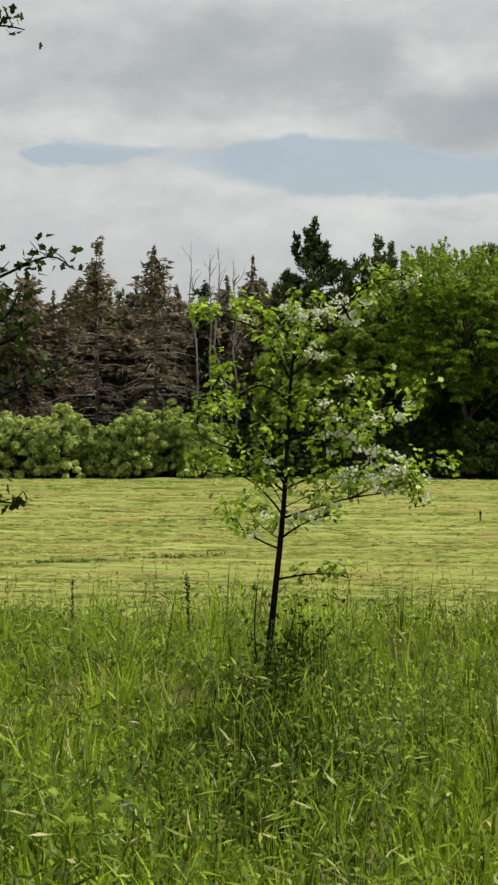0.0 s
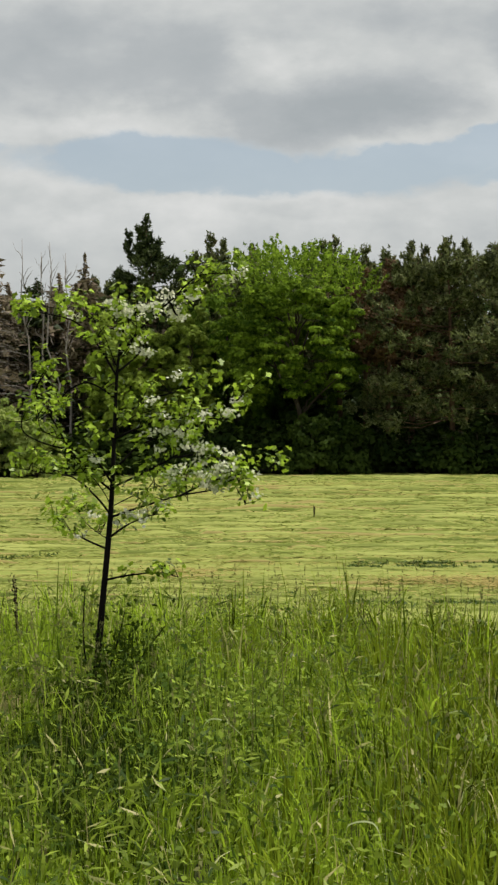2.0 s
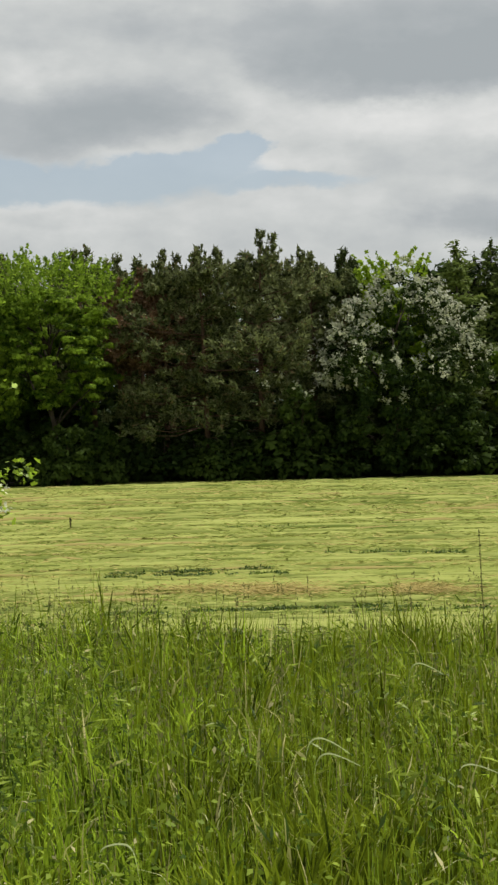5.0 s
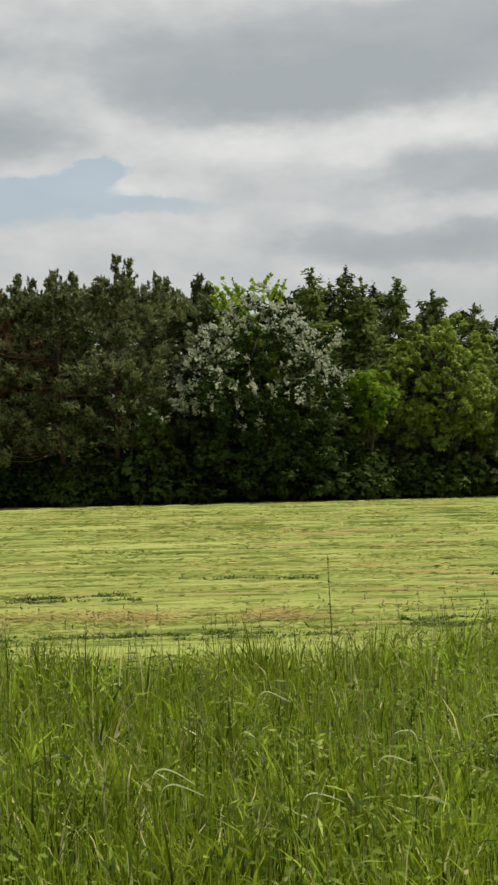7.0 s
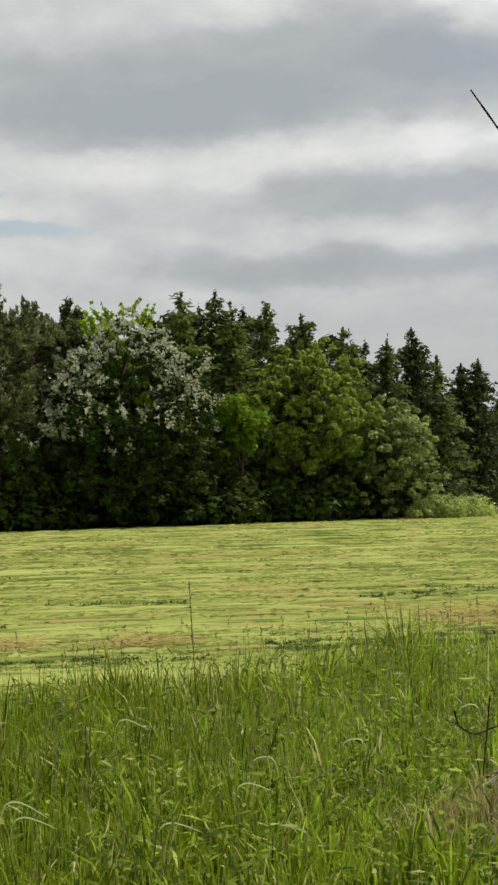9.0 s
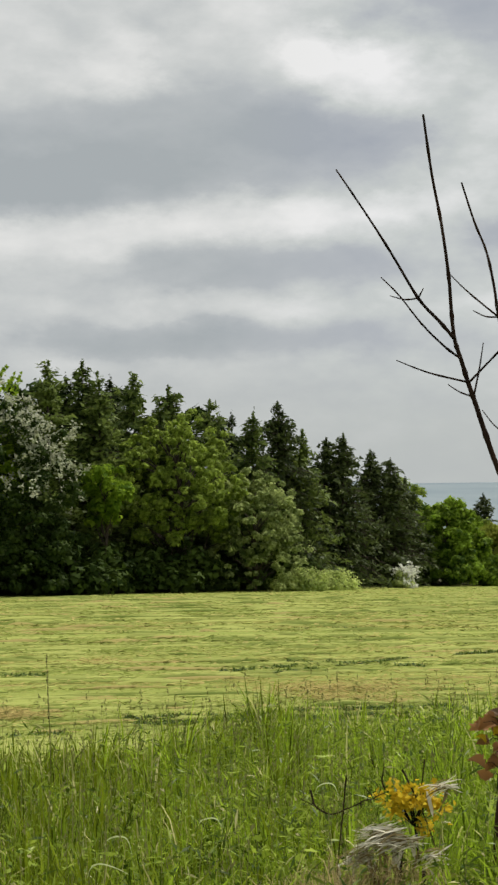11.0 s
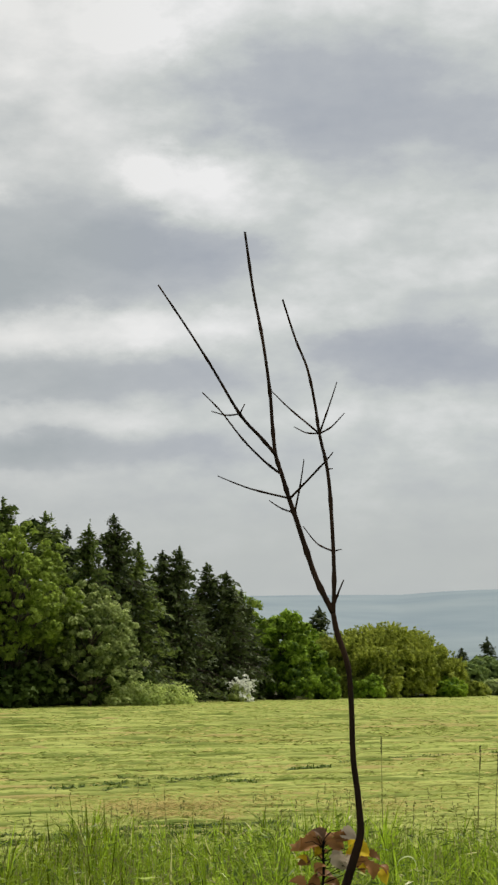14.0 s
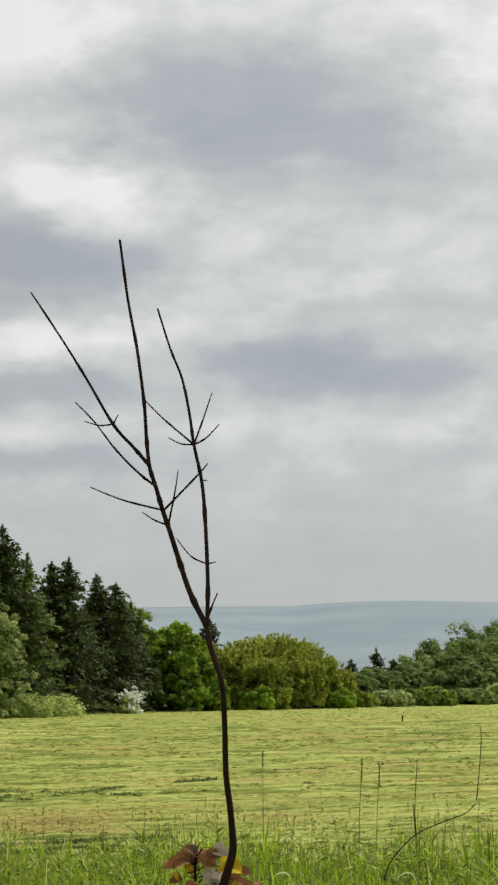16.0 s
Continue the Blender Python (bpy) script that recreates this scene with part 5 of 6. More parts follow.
HAW_BRANCHES.append([(-0.025, 2.063), (0.092, 2.162), (0.159, 2.279), (0.126, 2.378)])
HAW_BRANCHES.append([(-0.054, 1.480), (0.073, 1.613), (0.207, 1.679), (0.340, 1.712)])
HAW_BRANCHES.append([(-0.058, 1.414), (-0.160, 1.581), (-0.210, 1.681)])
HAW_BRANCHES.append([(0.002, 2.246), (0.016, 2.329), (-0.007, 2.428)])
HAW_SUCKERS = []
HAW_SUCKERS.append([(-0.206, 0.192), (-0.238, 0.511), (-0.224, 0.796)])
HAW_SUCKERS.append([(-0.133, 0.191), (0.052, 0.324), (0.243, 0.557)])
HAW_SUCKERS.append([(-0.183, 0.141), (-0.316, 0.193), (-0.392, 0.312)])
HAW_SUCKERS.append([(-0.133, 0.191), (-0.038, 0.476), (0.010, 0.660)])
young_hawthorn()


# ---- bare whip by the path ----
def bare_whip():
    root = thing("bare_sapling", 0, 0, 0, "leafless dark brown sapling with a bent stem and forked twigs", "tree")
    trunk = flat_to_world(BAZ, BD, WHIP_TRUNK)
    trunk = smooth_path([trunk[0] + Vector((-.04, .02, -trunk[0].z + at(BAZ, BD)[2] - .05)), trunk[0] + Vector((-.03, .015, -.2))] + trunk)
    mesh_part("trunk", *tube(trunk, np.interp(np.linspace(0, 1, len(trunk)), [0, .2, .5, .6, .85, .93, 1], [.025, .023, .019, .0158, .0130, .0145, .0120]), 10), M_WHIPBARK, root, "", True)
    rng = np.random.default_rng(411)
    limbs = []
    for r, pts in WHIP_TWIGS:
        path = smooth_path(flat_to_world(BAZ, BD, pts, rng.uniform(-.03, .03)), 5)
        radii = np.linspace(r, max(.0022, r * .42), len(path))
        for i in range(4, len(path) - 1, 6):      # buds thicken the joints
            radii[i] *= 1.28
        near = min(limbs, key=lambda b: min((p - path[0]).length for p in b[1]), default=None)
        if r > .0078 or near is None:
            limbs.append((mesh_part("branch", *tube(path, radii, 7), M_WHIPBARK, root, "", True), path))
        else:                                     # twigs grow from the nearest branch
            mesh_part("twig", *tube(path, radii, 7), M_WHIPBARK, near[0], "", True)


BAZ, BD = 34.6, 9.0
WHIP_TRUNK = [(-0.110, 0.580), (-0.081, 0.612), (-0.023, 0.674), (0.018, 0.788), (0.044, 0.866), (0.059, 0.918), (0.065, 0.966), (0.059, 1.064), (0.053, 1.144), (0.036, 1.300), (0.033, 1.543), (0.021, 1.733), (-0.029, 1.897), (-0.045, 1.993)]
WHIP_TWIGS = []
WHIP_TWIGS.append((0.0108, [(-0.045, 1.993), (-0.037, 2.202), (-0.047, 2.537), (-0.062, 2.704), (-0.095, 2.866), (-0.114, 3.016), (-0.148, 3.188), (-0.202, 3.331), (-0.261, 3.528)]))
WHIP_TWIGS.append((0.0144, [(-0.045, 1.993), (-0.119, 2.147), (-0.166, 2.287), (-0.222, 2.470), (-0.249, 2.552), (-0.282, 2.669), (-0.311, 2.768), (-0.324, 2.910), (-0.334, 3.080), (-0.365, 3.338), (-0.407, 3.582), (-0.444, 3.880)]))
WHIP_TWIGS.append((0.0096, [(-0.311, 2.768), (-0.382, 2.854), (-0.483, 2.971), (-0.615, 3.203), (-0.738, 3.406), (-0.880, 3.627)]))
WHIP_TWIGS.append((0.0066, [(-0.282, 2.669), (-0.356, 2.727), (-0.467, 2.842), (-0.576, 2.987), (-0.666, 3.082)]))
WHIP_TWIGS.append((0.0048, [(-0.483, 2.971), (-0.549, 2.967), (-0.624, 2.990)]))
WHIP_TWIGS.append((0.0048, [(-0.483, 2.971), (-0.457, 3.018)]))
WHIP_TWIGS.append((0.0054, [(-0.095, 2.866), (-0.238, 2.992), (-0.328, 3.085)]))
WHIP_TWIGS.append((0.0054, [(-0.095, 2.866), (-0.050, 2.987), (-0.004, 3.121)]))
WHIP_TWIGS.append((0.0054, [(-0.095, 2.866), (-0.038, 2.896), (0.029, 2.964)]))
WHIP_TWIGS.append((0.0048, [(-0.095, 2.866), (-0.157, 2.870), (-0.218, 2.901)]))
WHIP_TWIGS.append((0.0054, [(-0.249, 2.552), (-0.416, 2.596), (-0.513, 2.632), (-0.597, 2.669)]))
WHIP_TWIGS.append((0.0060, [(-0.243, 2.552), (-0.077, 2.720), (-0.030, 2.774)]))
WHIP_TWIGS.append((0.0054, [(-0.222, 2.485), (-0.191, 2.624), (-0.171, 2.742)]))
WHIP_TWIGS.append((0.0048, [(-0.237, 2.484), (-0.291, 2.506), (-0.347, 2.544)]))
WHIP_TWIGS.append((0.0048, [(-0.040, 2.291), (-0.115, 2.328), (-0.182, 2.413)]))
WHIP_TWIGS.append((0.0048, [(-0.040, 2.291), (0.002, 2.300)]))
WHIP_TWIGS.append((0.0066, [(-0.044, 2.021), (-0.018, 2.090), (0.009, 2.151)]))
WHIP_TWIGS.append((0.0048, [(-0.063, 2.691), (-0.032, 2.690)]))
bare_whip()


# ---- plants and litter of the verge ----
M_RUST = leaf_mat("rust brown leaves", (0.065, 0.028, 0.010), (0.38, 0.19, 0.065), 0.3, 0.5, None, 0.0, 0.10)
M_YELLOW = leaf_mat("yellow leaves", (0.42, 0.29, 0.014), (0.76, 0.57, 0.035), 0.4, 0.6, None, 0.0, 0.04)
M_PALE = leaf_mat("pale dry leaves", (0.58, 0.54, 0.40), (0.86, 0.83, 0.69), 0.25, 0.7, None, 0.0, 0.03)
M_DRY = leaf_mat("dry grass", (0.17, 0.135, 0.050), (0.56, 0.47, 0.22), 0.35, 0.8, None, 0.0, 0.04)
M_WEED = leaf_mat("nettle leaves", (0.022, 0.056, 0.006), (0.19, 0.29, 0.045), 0.3, 0.5, None, 0.0, 0.06)
M_PALEWEED = leaf_mat("fresh nettle leaves", (0.045, 0.090, 0.008), (0.34, 0.45, 0.060), 0.35, 0.5, None, 0.0, 0.06)
M_FADED = leaf_mat("faded leaves", (0.28, 0.22, 0.15), (0.55, 0.47, 0.36), 0.25, 0.7, None, 0.0, 0.03)
M_BRAMBLE = bark_mat("dark thorny stems", (0.014, 0.010, 0.007), (0.055, 0.035, 0.022), 30.0)
M_LIMEWEED = leaf_mat("yellow green weed leaves", (0.16, 0.24, 0.02), (0.36, 0.46, 0.05), 0.45)


def hazel_leaf(c, face, along, size, mat, root, rng):
    """A drooping oval leaf with a toothed edge, creased along its midrib and curled at the tip."""
    along = (along - face * along.dot(face)).normalized()
    side = face.cross(along)
    V, F = [], []
    bend, fold = rng.uniform(.5, 1.4), rng.uniform(.3, .9)
    for i, (q, w) in enumerate(((-.5, .03), (-.42, .19), (-.38, .15), (-.28, .32), (-.23, .27), (-.10, .40), (-.05, .33), (.08, .38), (.12, .31), (.24, .29), (.28, .22), (.38, .17), (.52, .015))):
        mid = c + along * q * size - face * bend * size * q * q
        e1, e2 = w * rng.uniform(.85, 1.1), w * rng.uniform(.85, 1.1)
        V += [mid - side * e1 * size + face * e1 * fold * size, mid, mid + side * e2 * size + face * e2 * fold * size]
        if i:
            k = 3 * i
            F += [(k - 3, k - 2, k + 1, k), (k - 2, k - 1, k + 2, k + 1)]
    return mesh_part("leaf", [tuple(v) for v in V], F, mat, root)


def rusty_plant():
    """A knee-high seedling with rust, pale and yellow leaves beside the whip's stem."""
    rng = np.random.default_rng(421)
    az, d = 34.6, 9.1
    root = thing("leafy_seedling", 0, 0, 0, "small seedling with rust-brown, pale and yellow leaves by a bare stem", "plant")
    a = radians(az)
    side, toward, up = Vector((math.cos(a), -math.sin(a), 0)), Vector((-math.sin(a), -math.cos(a), 0)), Vector((0, 0, 1))
    stem = smooth_path(flat_to_world(az, d, SEEDLING_STEM))
    mesh_part("stem", *tube(stem, np.linspace(.012, .004, len(stem)), 6), M_SAPBARK, root, "", True)
    mats = (M_RUST, M_YELLOW, M_FADED, M_REDPINE)
    for u, v, size, turn, k in UPPER_LEAVES + LOWER_LEAVES:
        size *= rng.uniform(.85, 1.15)
        turn += rng.normal(0, 22)
        c = flat_to_world(az, d, [(u + rng.normal(0, .014), v + rng.normal(0, .012))])[0] + toward * rng.uniform(-.06, .05)
        run = side * math.cos(radians(turn)) - up * math.sin(radians(turn)) + toward * rng.normal(0, .35)
        near = min(stem, key=lambda p: (p - c).length + .6 * abs(p.z - c.z + .03))
        foot = c - run.normalized() * size * .5
        twig = mesh_part("leaf_stalk", *tube([tuple(near), tuple(near.lerp(foot, .55) + up * .02), tuple(foot)], (.0028, .002, .0014), 4), M_SAPBARK, root)
        face = (toward * .7 + up * rng.uniform(.2, 1.2) + Vector(rng.normal(size=3)) * .45).normalized()
        hazel_leaf(c, face, run, size, mats[k], twig, rng)


SEEDLING_STEM = [(-0.053, 0.009), (-0.094, 0.334), (-0.140, 0.579), (-0.119, 0.728), (-0.119, 0.863), (-0.111, 0.927)]
UPPER_LEAVES = [
    (-0.215, 0.858, 0.114, 140, 0),
    (-0.181, 0.885, 0.103, 155, 0),
    (-0.142, 0.917, 0.080, 190, 0),
    (-0.113, 0.955, 0.068, 275, 3),
    (-0.125, 0.936, 0.057, 230, 3),
    (-0.090, 0.890, 0.114, 80, 0),
    (-0.061, 0.873, 0.097, 60, 0),
    (-0.021, 0.930, 0.097, 5, 2),
    (0.000, 0.919, 0.074, 20, 0),
    (-0.009, 0.868, 0.074, 70, 1),
    (-0.043, 0.816, 0.120, 40, 2),
    (-0.013, 0.802, 0.097, 55, 2),
    (-0.230, 0.812, 0.074, 190, 1),
    (-0.177, 0.827, 0.097, 190, 0),
    (-0.189, 0.809, 0.074, 200, 0),
    (-0.149, 0.863, 0.063, 60, 1),
]
LOWER_LEAVES = [
    (0.066, 0.813, 0.120, 45, 0),
    (0.086, 0.848, 0.114, 15, 1),
    (0.102, 0.824, 0.097, 40, 0),
    (0.149, 0.742, 0.085, 55, 1),
    (0.128, 0.775, 0.103, 20, 0),
    (0.174, 0.764, 0.074, 30, 0),
    (0.089, 0.761, 0.063, 10, 1),
    (-0.255, 0.658, 0.108, 170, 0),
    (-0.209, 0.641, 0.091, 200, 0),
    (-0.155, 0.700, 0.091, 250, 0),
    (-0.181, 0.671, 0.085, 160, 0),
    (-0.101, 0.730, 0.085, 20, 0),
    (-0.140, 0.749, 0.074, 230, 0),
    (-0.124, 0.841, 0.097, 95, 0),
    (-0.088, 0.700, 0.080, 60, 0),
    (-0.135, 0.781, 0.074, 120, 0),
    (-0.233, 0.885, 0.068, 170, 0),
]
rusty_plant()


def thorn_twig(name, label, runs, az, d):
    rng = np.random.default_rng(431)
    root = thing(name, 0, 0, 0, label, "plant")
    for r, pts in runs:
        path = smooth_path(flat_to_world(az, d, pts, rng.uniform(-.1, .1)), 5)
        stem = mesh_part("stem", *tube(path, np.linspace(r, r * .45, len(path)), 6), M_BRAMBLE, root, "", True)
        for i in range(1, len(path) - 1, 2):
            q = path[i] + Vector(rng.normal(size=3)).normalized() * rng.uniform(.015, .04)
            mesh_part("thorn", *tube([path[i], q], (r * .5, .0006), 4), M_BRAMBLE, stem)


def dry_mound(name, label, az, d, w, h, n, seed, mat=None):
    """A heap of bleached, matted dead grass."""
    rng = np.random.default_rng(seed)
    x0, y0, z0 = at(az, d)
    a = radians(az)
    u, v = rng.normal(0, w * .4, n), rng.normal(0, w * .3, n)
    x, y = x0 + u * math.cos(a) + v * math.sin(a), y0 - u * math.sin(a) + v * math.cos(a)
    top = h * np.exp(-(u / w) ** 2 * 2 - (v / w) ** 2 * 3)
    V, F = blades(n, x, y, rng.uniform(.12, .30, n), rng.uniform(.003, .008, n), rng, 1.5, 4, ground_z(x, y) + top * rng.uniform(.35, 1.0, n))
    tagged(mesh_part(name, V, F, mat or M_DRY), label, "dry grass", kind="stuff")


thorn_twig("bramble", "dark thorny bramble stems over a heap of dry grass", [
    (0.0048, [(-0.380, 0.640), (-0.370, 0.604), (-0.361, 0.575), (-0.332, 0.551), (-0.291, 0.536), (-0.253, 0.543), (-0.227, 0.557), (-0.195, 0.570), (-0.163, 0.586), (-0.131, 0.605), (-0.099, 0.611), (-0.071, 0.627), (-0.040, 0.642)]),
    (0.0040, [(-0.040, 0.642), (-0.052, 0.672), (-0.052, 0.700), (-0.045, 0.741), (-0.042, 0.793)]),
    (0.0035, [(-0.040, 0.642), (-0.025, 0.631), (-0.007, 0.626)]),
    (0.0030, [(-0.099, 0.611), (-0.117, 0.632), (-0.133, 0.648)]),
    (0.0030, [(-0.150, 0.588), (-0.151, 0.567), (-0.155, 0.541)]),
    (0.0028, [(-0.361, 0.575), (-0.399, 0.590), (-0.433, 0.611)]),
    (0.0030, [(-0.088, 0.741), (-0.095, 0.777), (-0.101, 0.804)]),
    ], 30.5, 8.4)
thorn_twig("bramble", "upright dark bramble stems in a heap of dry grass", [
    (0.0045, [(0.038, 0.731), (0.066, 0.677), (0.091, 0.628), (0.109, 0.587), (0.126, 0.549), (0.144, 0.505), (0.161, 0.456), (0.183, 0.388)]),
    (0.0040, [(0.141, 0.777), (0.131, 0.695), (0.119, 0.622), (0.126, 0.573), (0.134, 0.531)]),
    (0.0035, [(0.111, 0.551), (0.106, 0.469), (0.099, 0.374)]),
    (0.0038, [(-0.215, 0.705), (-0.223, 0.632), (-0.231, 0.550), (-0.245, 0.440), (-0.256, 0.340), (-0.262, 0.268), (-0.265, 0.195), (-0.264, 0.095), (-0.262, -0.015)]),
    (0.0110, [(0.025, 0.401), (0.027, 0.342), (0.021, 0.269), (0.021, 0.174)]),
    (0.0100, [(0.127, 0.271), (0.131, 0.215), (0.127, 0.135)])], 30.5, 8.4)
thorn_twig("bramble", "dark bare bramble stem above long grass", [
    (.0048, [(-0.028, 0.595), (0.021, 0.713), (0.164, 0.860), (0.339, 0.939), (0.444, 0.980), (0.517, 1.047)]),
    (.0034, [(0.517, 1.047), (0.534, 1.189), (0.553, 1.395), (0.548, 1.476)]),
    (.0036, [(0.164, 0.860), (0.161, 1.005), (0.182, 1.292)]),
    (.0016, [(0.189, 1.315), (0.285, 1.372), (0.381, 1.436)]),
    (.0018, [(0.554, 1.437), (0.651, 1.430)])], 39.5, 11.0)
dry_mound("dry_grass_heap", "heap of matted bleached dead grass on the verge", 30.7, 8.5, .34, .20, 1200, 441)
dry_mound("dry_grass_heap", "heap of matted bleached dead grass on the verge", 39.0, 10.6, .5, .36, 1500, 442)
dry_mound("dry_grass_heap", "patch of bleached dead grass among green blades", 28.9, 8.1, .6, .22, 1100, 443)
dry_mound("dry_grass_heap", "patch of bleached dead grass among green blades", -5.4, 9.6, .9, .30, 1000, 444)


def curled_leaf(c, along, up, length, width, mat, root, rng):
    """A long dry leaf, bent and rolled at its edges."""
    along, up = along.normalized(), up.normalized()
    side = along.cross(up).normalized()
    V, F = [], []
    bow = rng.uniform(.05, .25)
    for i, q in enumerate((-.5, -.25, .05, .3, .5)):
        w = width * (.25, .9, 1.0, .7, .12)[i] * rng.uniform(.8, 1.15)
        o = c + along * q * length - up * bow * length * q * q * 2
        V += [o - side * w * .5 + up * w * .25, o - up * w * .1, o + side * w * .5 + up * w * .3]
        if i:
            k = 3 * i
            F += [(k - 3, k - 2, k + 1, k), (k - 2, k - 1, k + 2, k + 1)]
    return mesh_part("leaf", [tuple(v) for v in V], F, mat, root)


def dry_heap():
    """A tuft of bleached curled leaves with a yellow-leaved sprig behind it."""
    rng = np.random.default_rng(451)
    a = radians(30.5)
    side, out, up = Vector((math.cos(a), -math.sin(a), 0)), Vector((math.sin(a), math.cos(a), 0)), Vector((0, 0, 1))
    o = Vector(at(30.5, 8.3))
    root = thing("dry_leaf_tuft", 0, 0, 0, "tuft of bleached curled dead leaves on a dry grass heap", "dead leaves")
    for u, v, su, sv, n in PALE_PATCHES:
        for k in range(n * 5):
            c = o + side * (u + rng.normal(0, su * .55)) + up * (v + rng.normal(0, sv * .55)) + out * rng.normal(-.02, .03)
            run = side * 1.0 + up * rng.normal(.20, .28) + out * rng.normal(0, .5)
            curled_leaf(c, run, up * 1.0 + out * rng.normal(.1, .5) + side * rng.normal(.1, .4), rng.uniform(.08, .19), rng.uniform(.006, .014), M_PALE if k % 4 else M_DRYLEAF, root, rng)
        for k in range(n // 2):                   # limp leaves hang below
            curled_leaf(o + side * (u + rng.normal(0, su)) + up * (v - sv - rng.uniform(.02, .12)) + out * rng.uniform(-.04, .03), -up + side * rng.normal(0, .35), -out + side * rng.normal(0, .4), rng.uniform(.06, .13), rng.uniform(.010, .022), M_PALE if k % 3 == 0 else M_DRYLEAF, root, rng)
    root = thing("leafy_seedling", 0, 0, 0, "yellow-leaved seedling behind a tuft of dead leaves", "plant")
    top = o + side * YELLOW[0] + up * (YELLOW[1] - .02) + out * .08
    foot = o + side * (YELLOW[0] + .03) + out * .1
    mesh_part("stem", *tube([tuple(foot), tuple(foot.lerp(top, .5) + side * .012), tuple(top)], (.007, .006, .004), 6), M_SAPBARK, root)
    V, F, T = [], [], []
    for k in range(24):
        e = top + side * rng.normal(.01, .085) + up * rng.normal(.01, .04) + out * rng.normal(0, .04)
        T.append(tube([tuple(top - up * .08), tuple(e)], (.0025, .0012), 4))
        for m in range(17):
            c = e + Vector(rng.normal(size=3)) * .024
            n = (Vector(rng.normal(size=3)) * .6 - out * .3 + up * .7).normalized()
            b = len(V)
            V += lobed_leaf(c, n, Vector(rng.normal(size=3)), rng.uniform(.022, .045), rng)
            F.append(tuple(range(b, b + 10)))
    tagged(mesh_part("foliage", [tuple(v) for v in V], F, M_YELLOW, root, "small yellow leaves"), kind="stuff")
    tagged(mesh_part("twig_growth", *joined(T), M_SAPBARK, root), kind="stuff")


M_DRYLEAF = leaf_mat("brown dry leaves", (0.08, 0.06, 0.022), (0.36, 0.285, 0.125), 0.2, 0.8, None, 0.0, 0.03)
PALE_PATCHES = [(-0.050, 0.464, 0.062, 0.031, 15), (-0.005, 0.421, 0.062, 0.021, 11), (0.058, 0.424, 0.039, 0.021, 7), (-0.158, 0.359, 0.039, 0.026, 10), (-0.101, 0.423, 0.026, 0.021, 5), (0.164, 0.353, 0.036, 0.031, 5), (0.210, 0.669, 0.031, 0.016, 5)]
YELLOW = (0.084, 0.578)
dry_heap()
dry_mound("dry_grass_heap", "tangle of brown dead grass under bleached leaves", 29.9, 8.15, .34, .30, 340, 445, M_DRYLEAF)


def weed(name, label, az, d, w, h, n, mat, seed, leaf=(.03, .06), stems=9):
    """A clump of broad-leaved weeds on upright stems."""
    rng = np.random.default_rng(seed)
    x, y, z = at(az, d)
    root = thing(name, 0, 0, 0, label, "plant", "weeds in the long grass")
    paths = []
    for k in range(stems):
        bx, by = x + rng.normal(0, w * .35), y + rng.normal(0, w * .35)
        tip = Vector((bx + rng.normal(0, .07), by + rng.normal(0, .07), z + h * rng.uniform(.55, 1.05)))
        path = smooth_path([Vector((bx, by, z)), Vector((bx, by, z)).lerp(tip, .5) + Vector(rng.normal(size=3)) * .02, tip])
        paths.append(path)
    tagged(mesh_part("stalk_growth", *joined([tube(p, np.linspace(.005, .002, len(p)), 4) for p in paths]), mat, root), kind="stuff")
    V, F = [], []
    for k in range(n):
        p = paths[rng.integers(0, len(paths))]
        c = p[rng.integers(int(len(p) * .25), len(p))] + Vector(rng.normal(size=3)) * .035
        nrm = (Vector(rng.normal(size=3)) * .5 + Vector((0, 0, .8))).normalized()
        q = len(V)
        V += lobed_leaf(c, nrm, Vector(rng.normal(size=3)), rng.uniform(*leaf), rng)
        F.append(tuple(range(q, q + 10)))
    tagged(mesh_part("foliage", [tuple(v) for v in V], F, mat, root), kind="stuff")


weed("weed_clump", "clump of broad-leaved weeds in long grass", -7.5, 6.5, .30, .30, 120, M_LIMEWEED, 461, (.04, .09))
weed("weed_clump", "clump of broad-leaved weeds in long grass", -7.0, 6.3, .3, .40, 120, M_WEED, 462, (.03, .06))
weed("weed_clump", "yellow-green weed low in the grass", 9.3, 6.9, .12, .30, 34, M_LIMEWEED, 463, (.03, .055), 4)
weed("weed_clump", "yellow-green weed low in the grass", 27.5, 8.5, .16, .50, 60, M_LIMEWEED, 464, (.04, .08), 5)
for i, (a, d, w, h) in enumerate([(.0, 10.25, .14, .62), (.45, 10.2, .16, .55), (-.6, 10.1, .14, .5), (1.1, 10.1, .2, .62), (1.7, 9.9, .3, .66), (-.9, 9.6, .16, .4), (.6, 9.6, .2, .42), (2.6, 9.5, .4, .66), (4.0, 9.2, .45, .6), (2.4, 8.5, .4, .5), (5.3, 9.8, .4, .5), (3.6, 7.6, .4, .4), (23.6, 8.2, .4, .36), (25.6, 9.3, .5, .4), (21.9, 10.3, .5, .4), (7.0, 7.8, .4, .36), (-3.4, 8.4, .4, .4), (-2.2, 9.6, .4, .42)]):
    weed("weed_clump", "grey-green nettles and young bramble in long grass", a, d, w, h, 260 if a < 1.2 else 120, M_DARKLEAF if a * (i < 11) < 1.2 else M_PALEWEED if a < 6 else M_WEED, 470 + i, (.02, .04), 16)

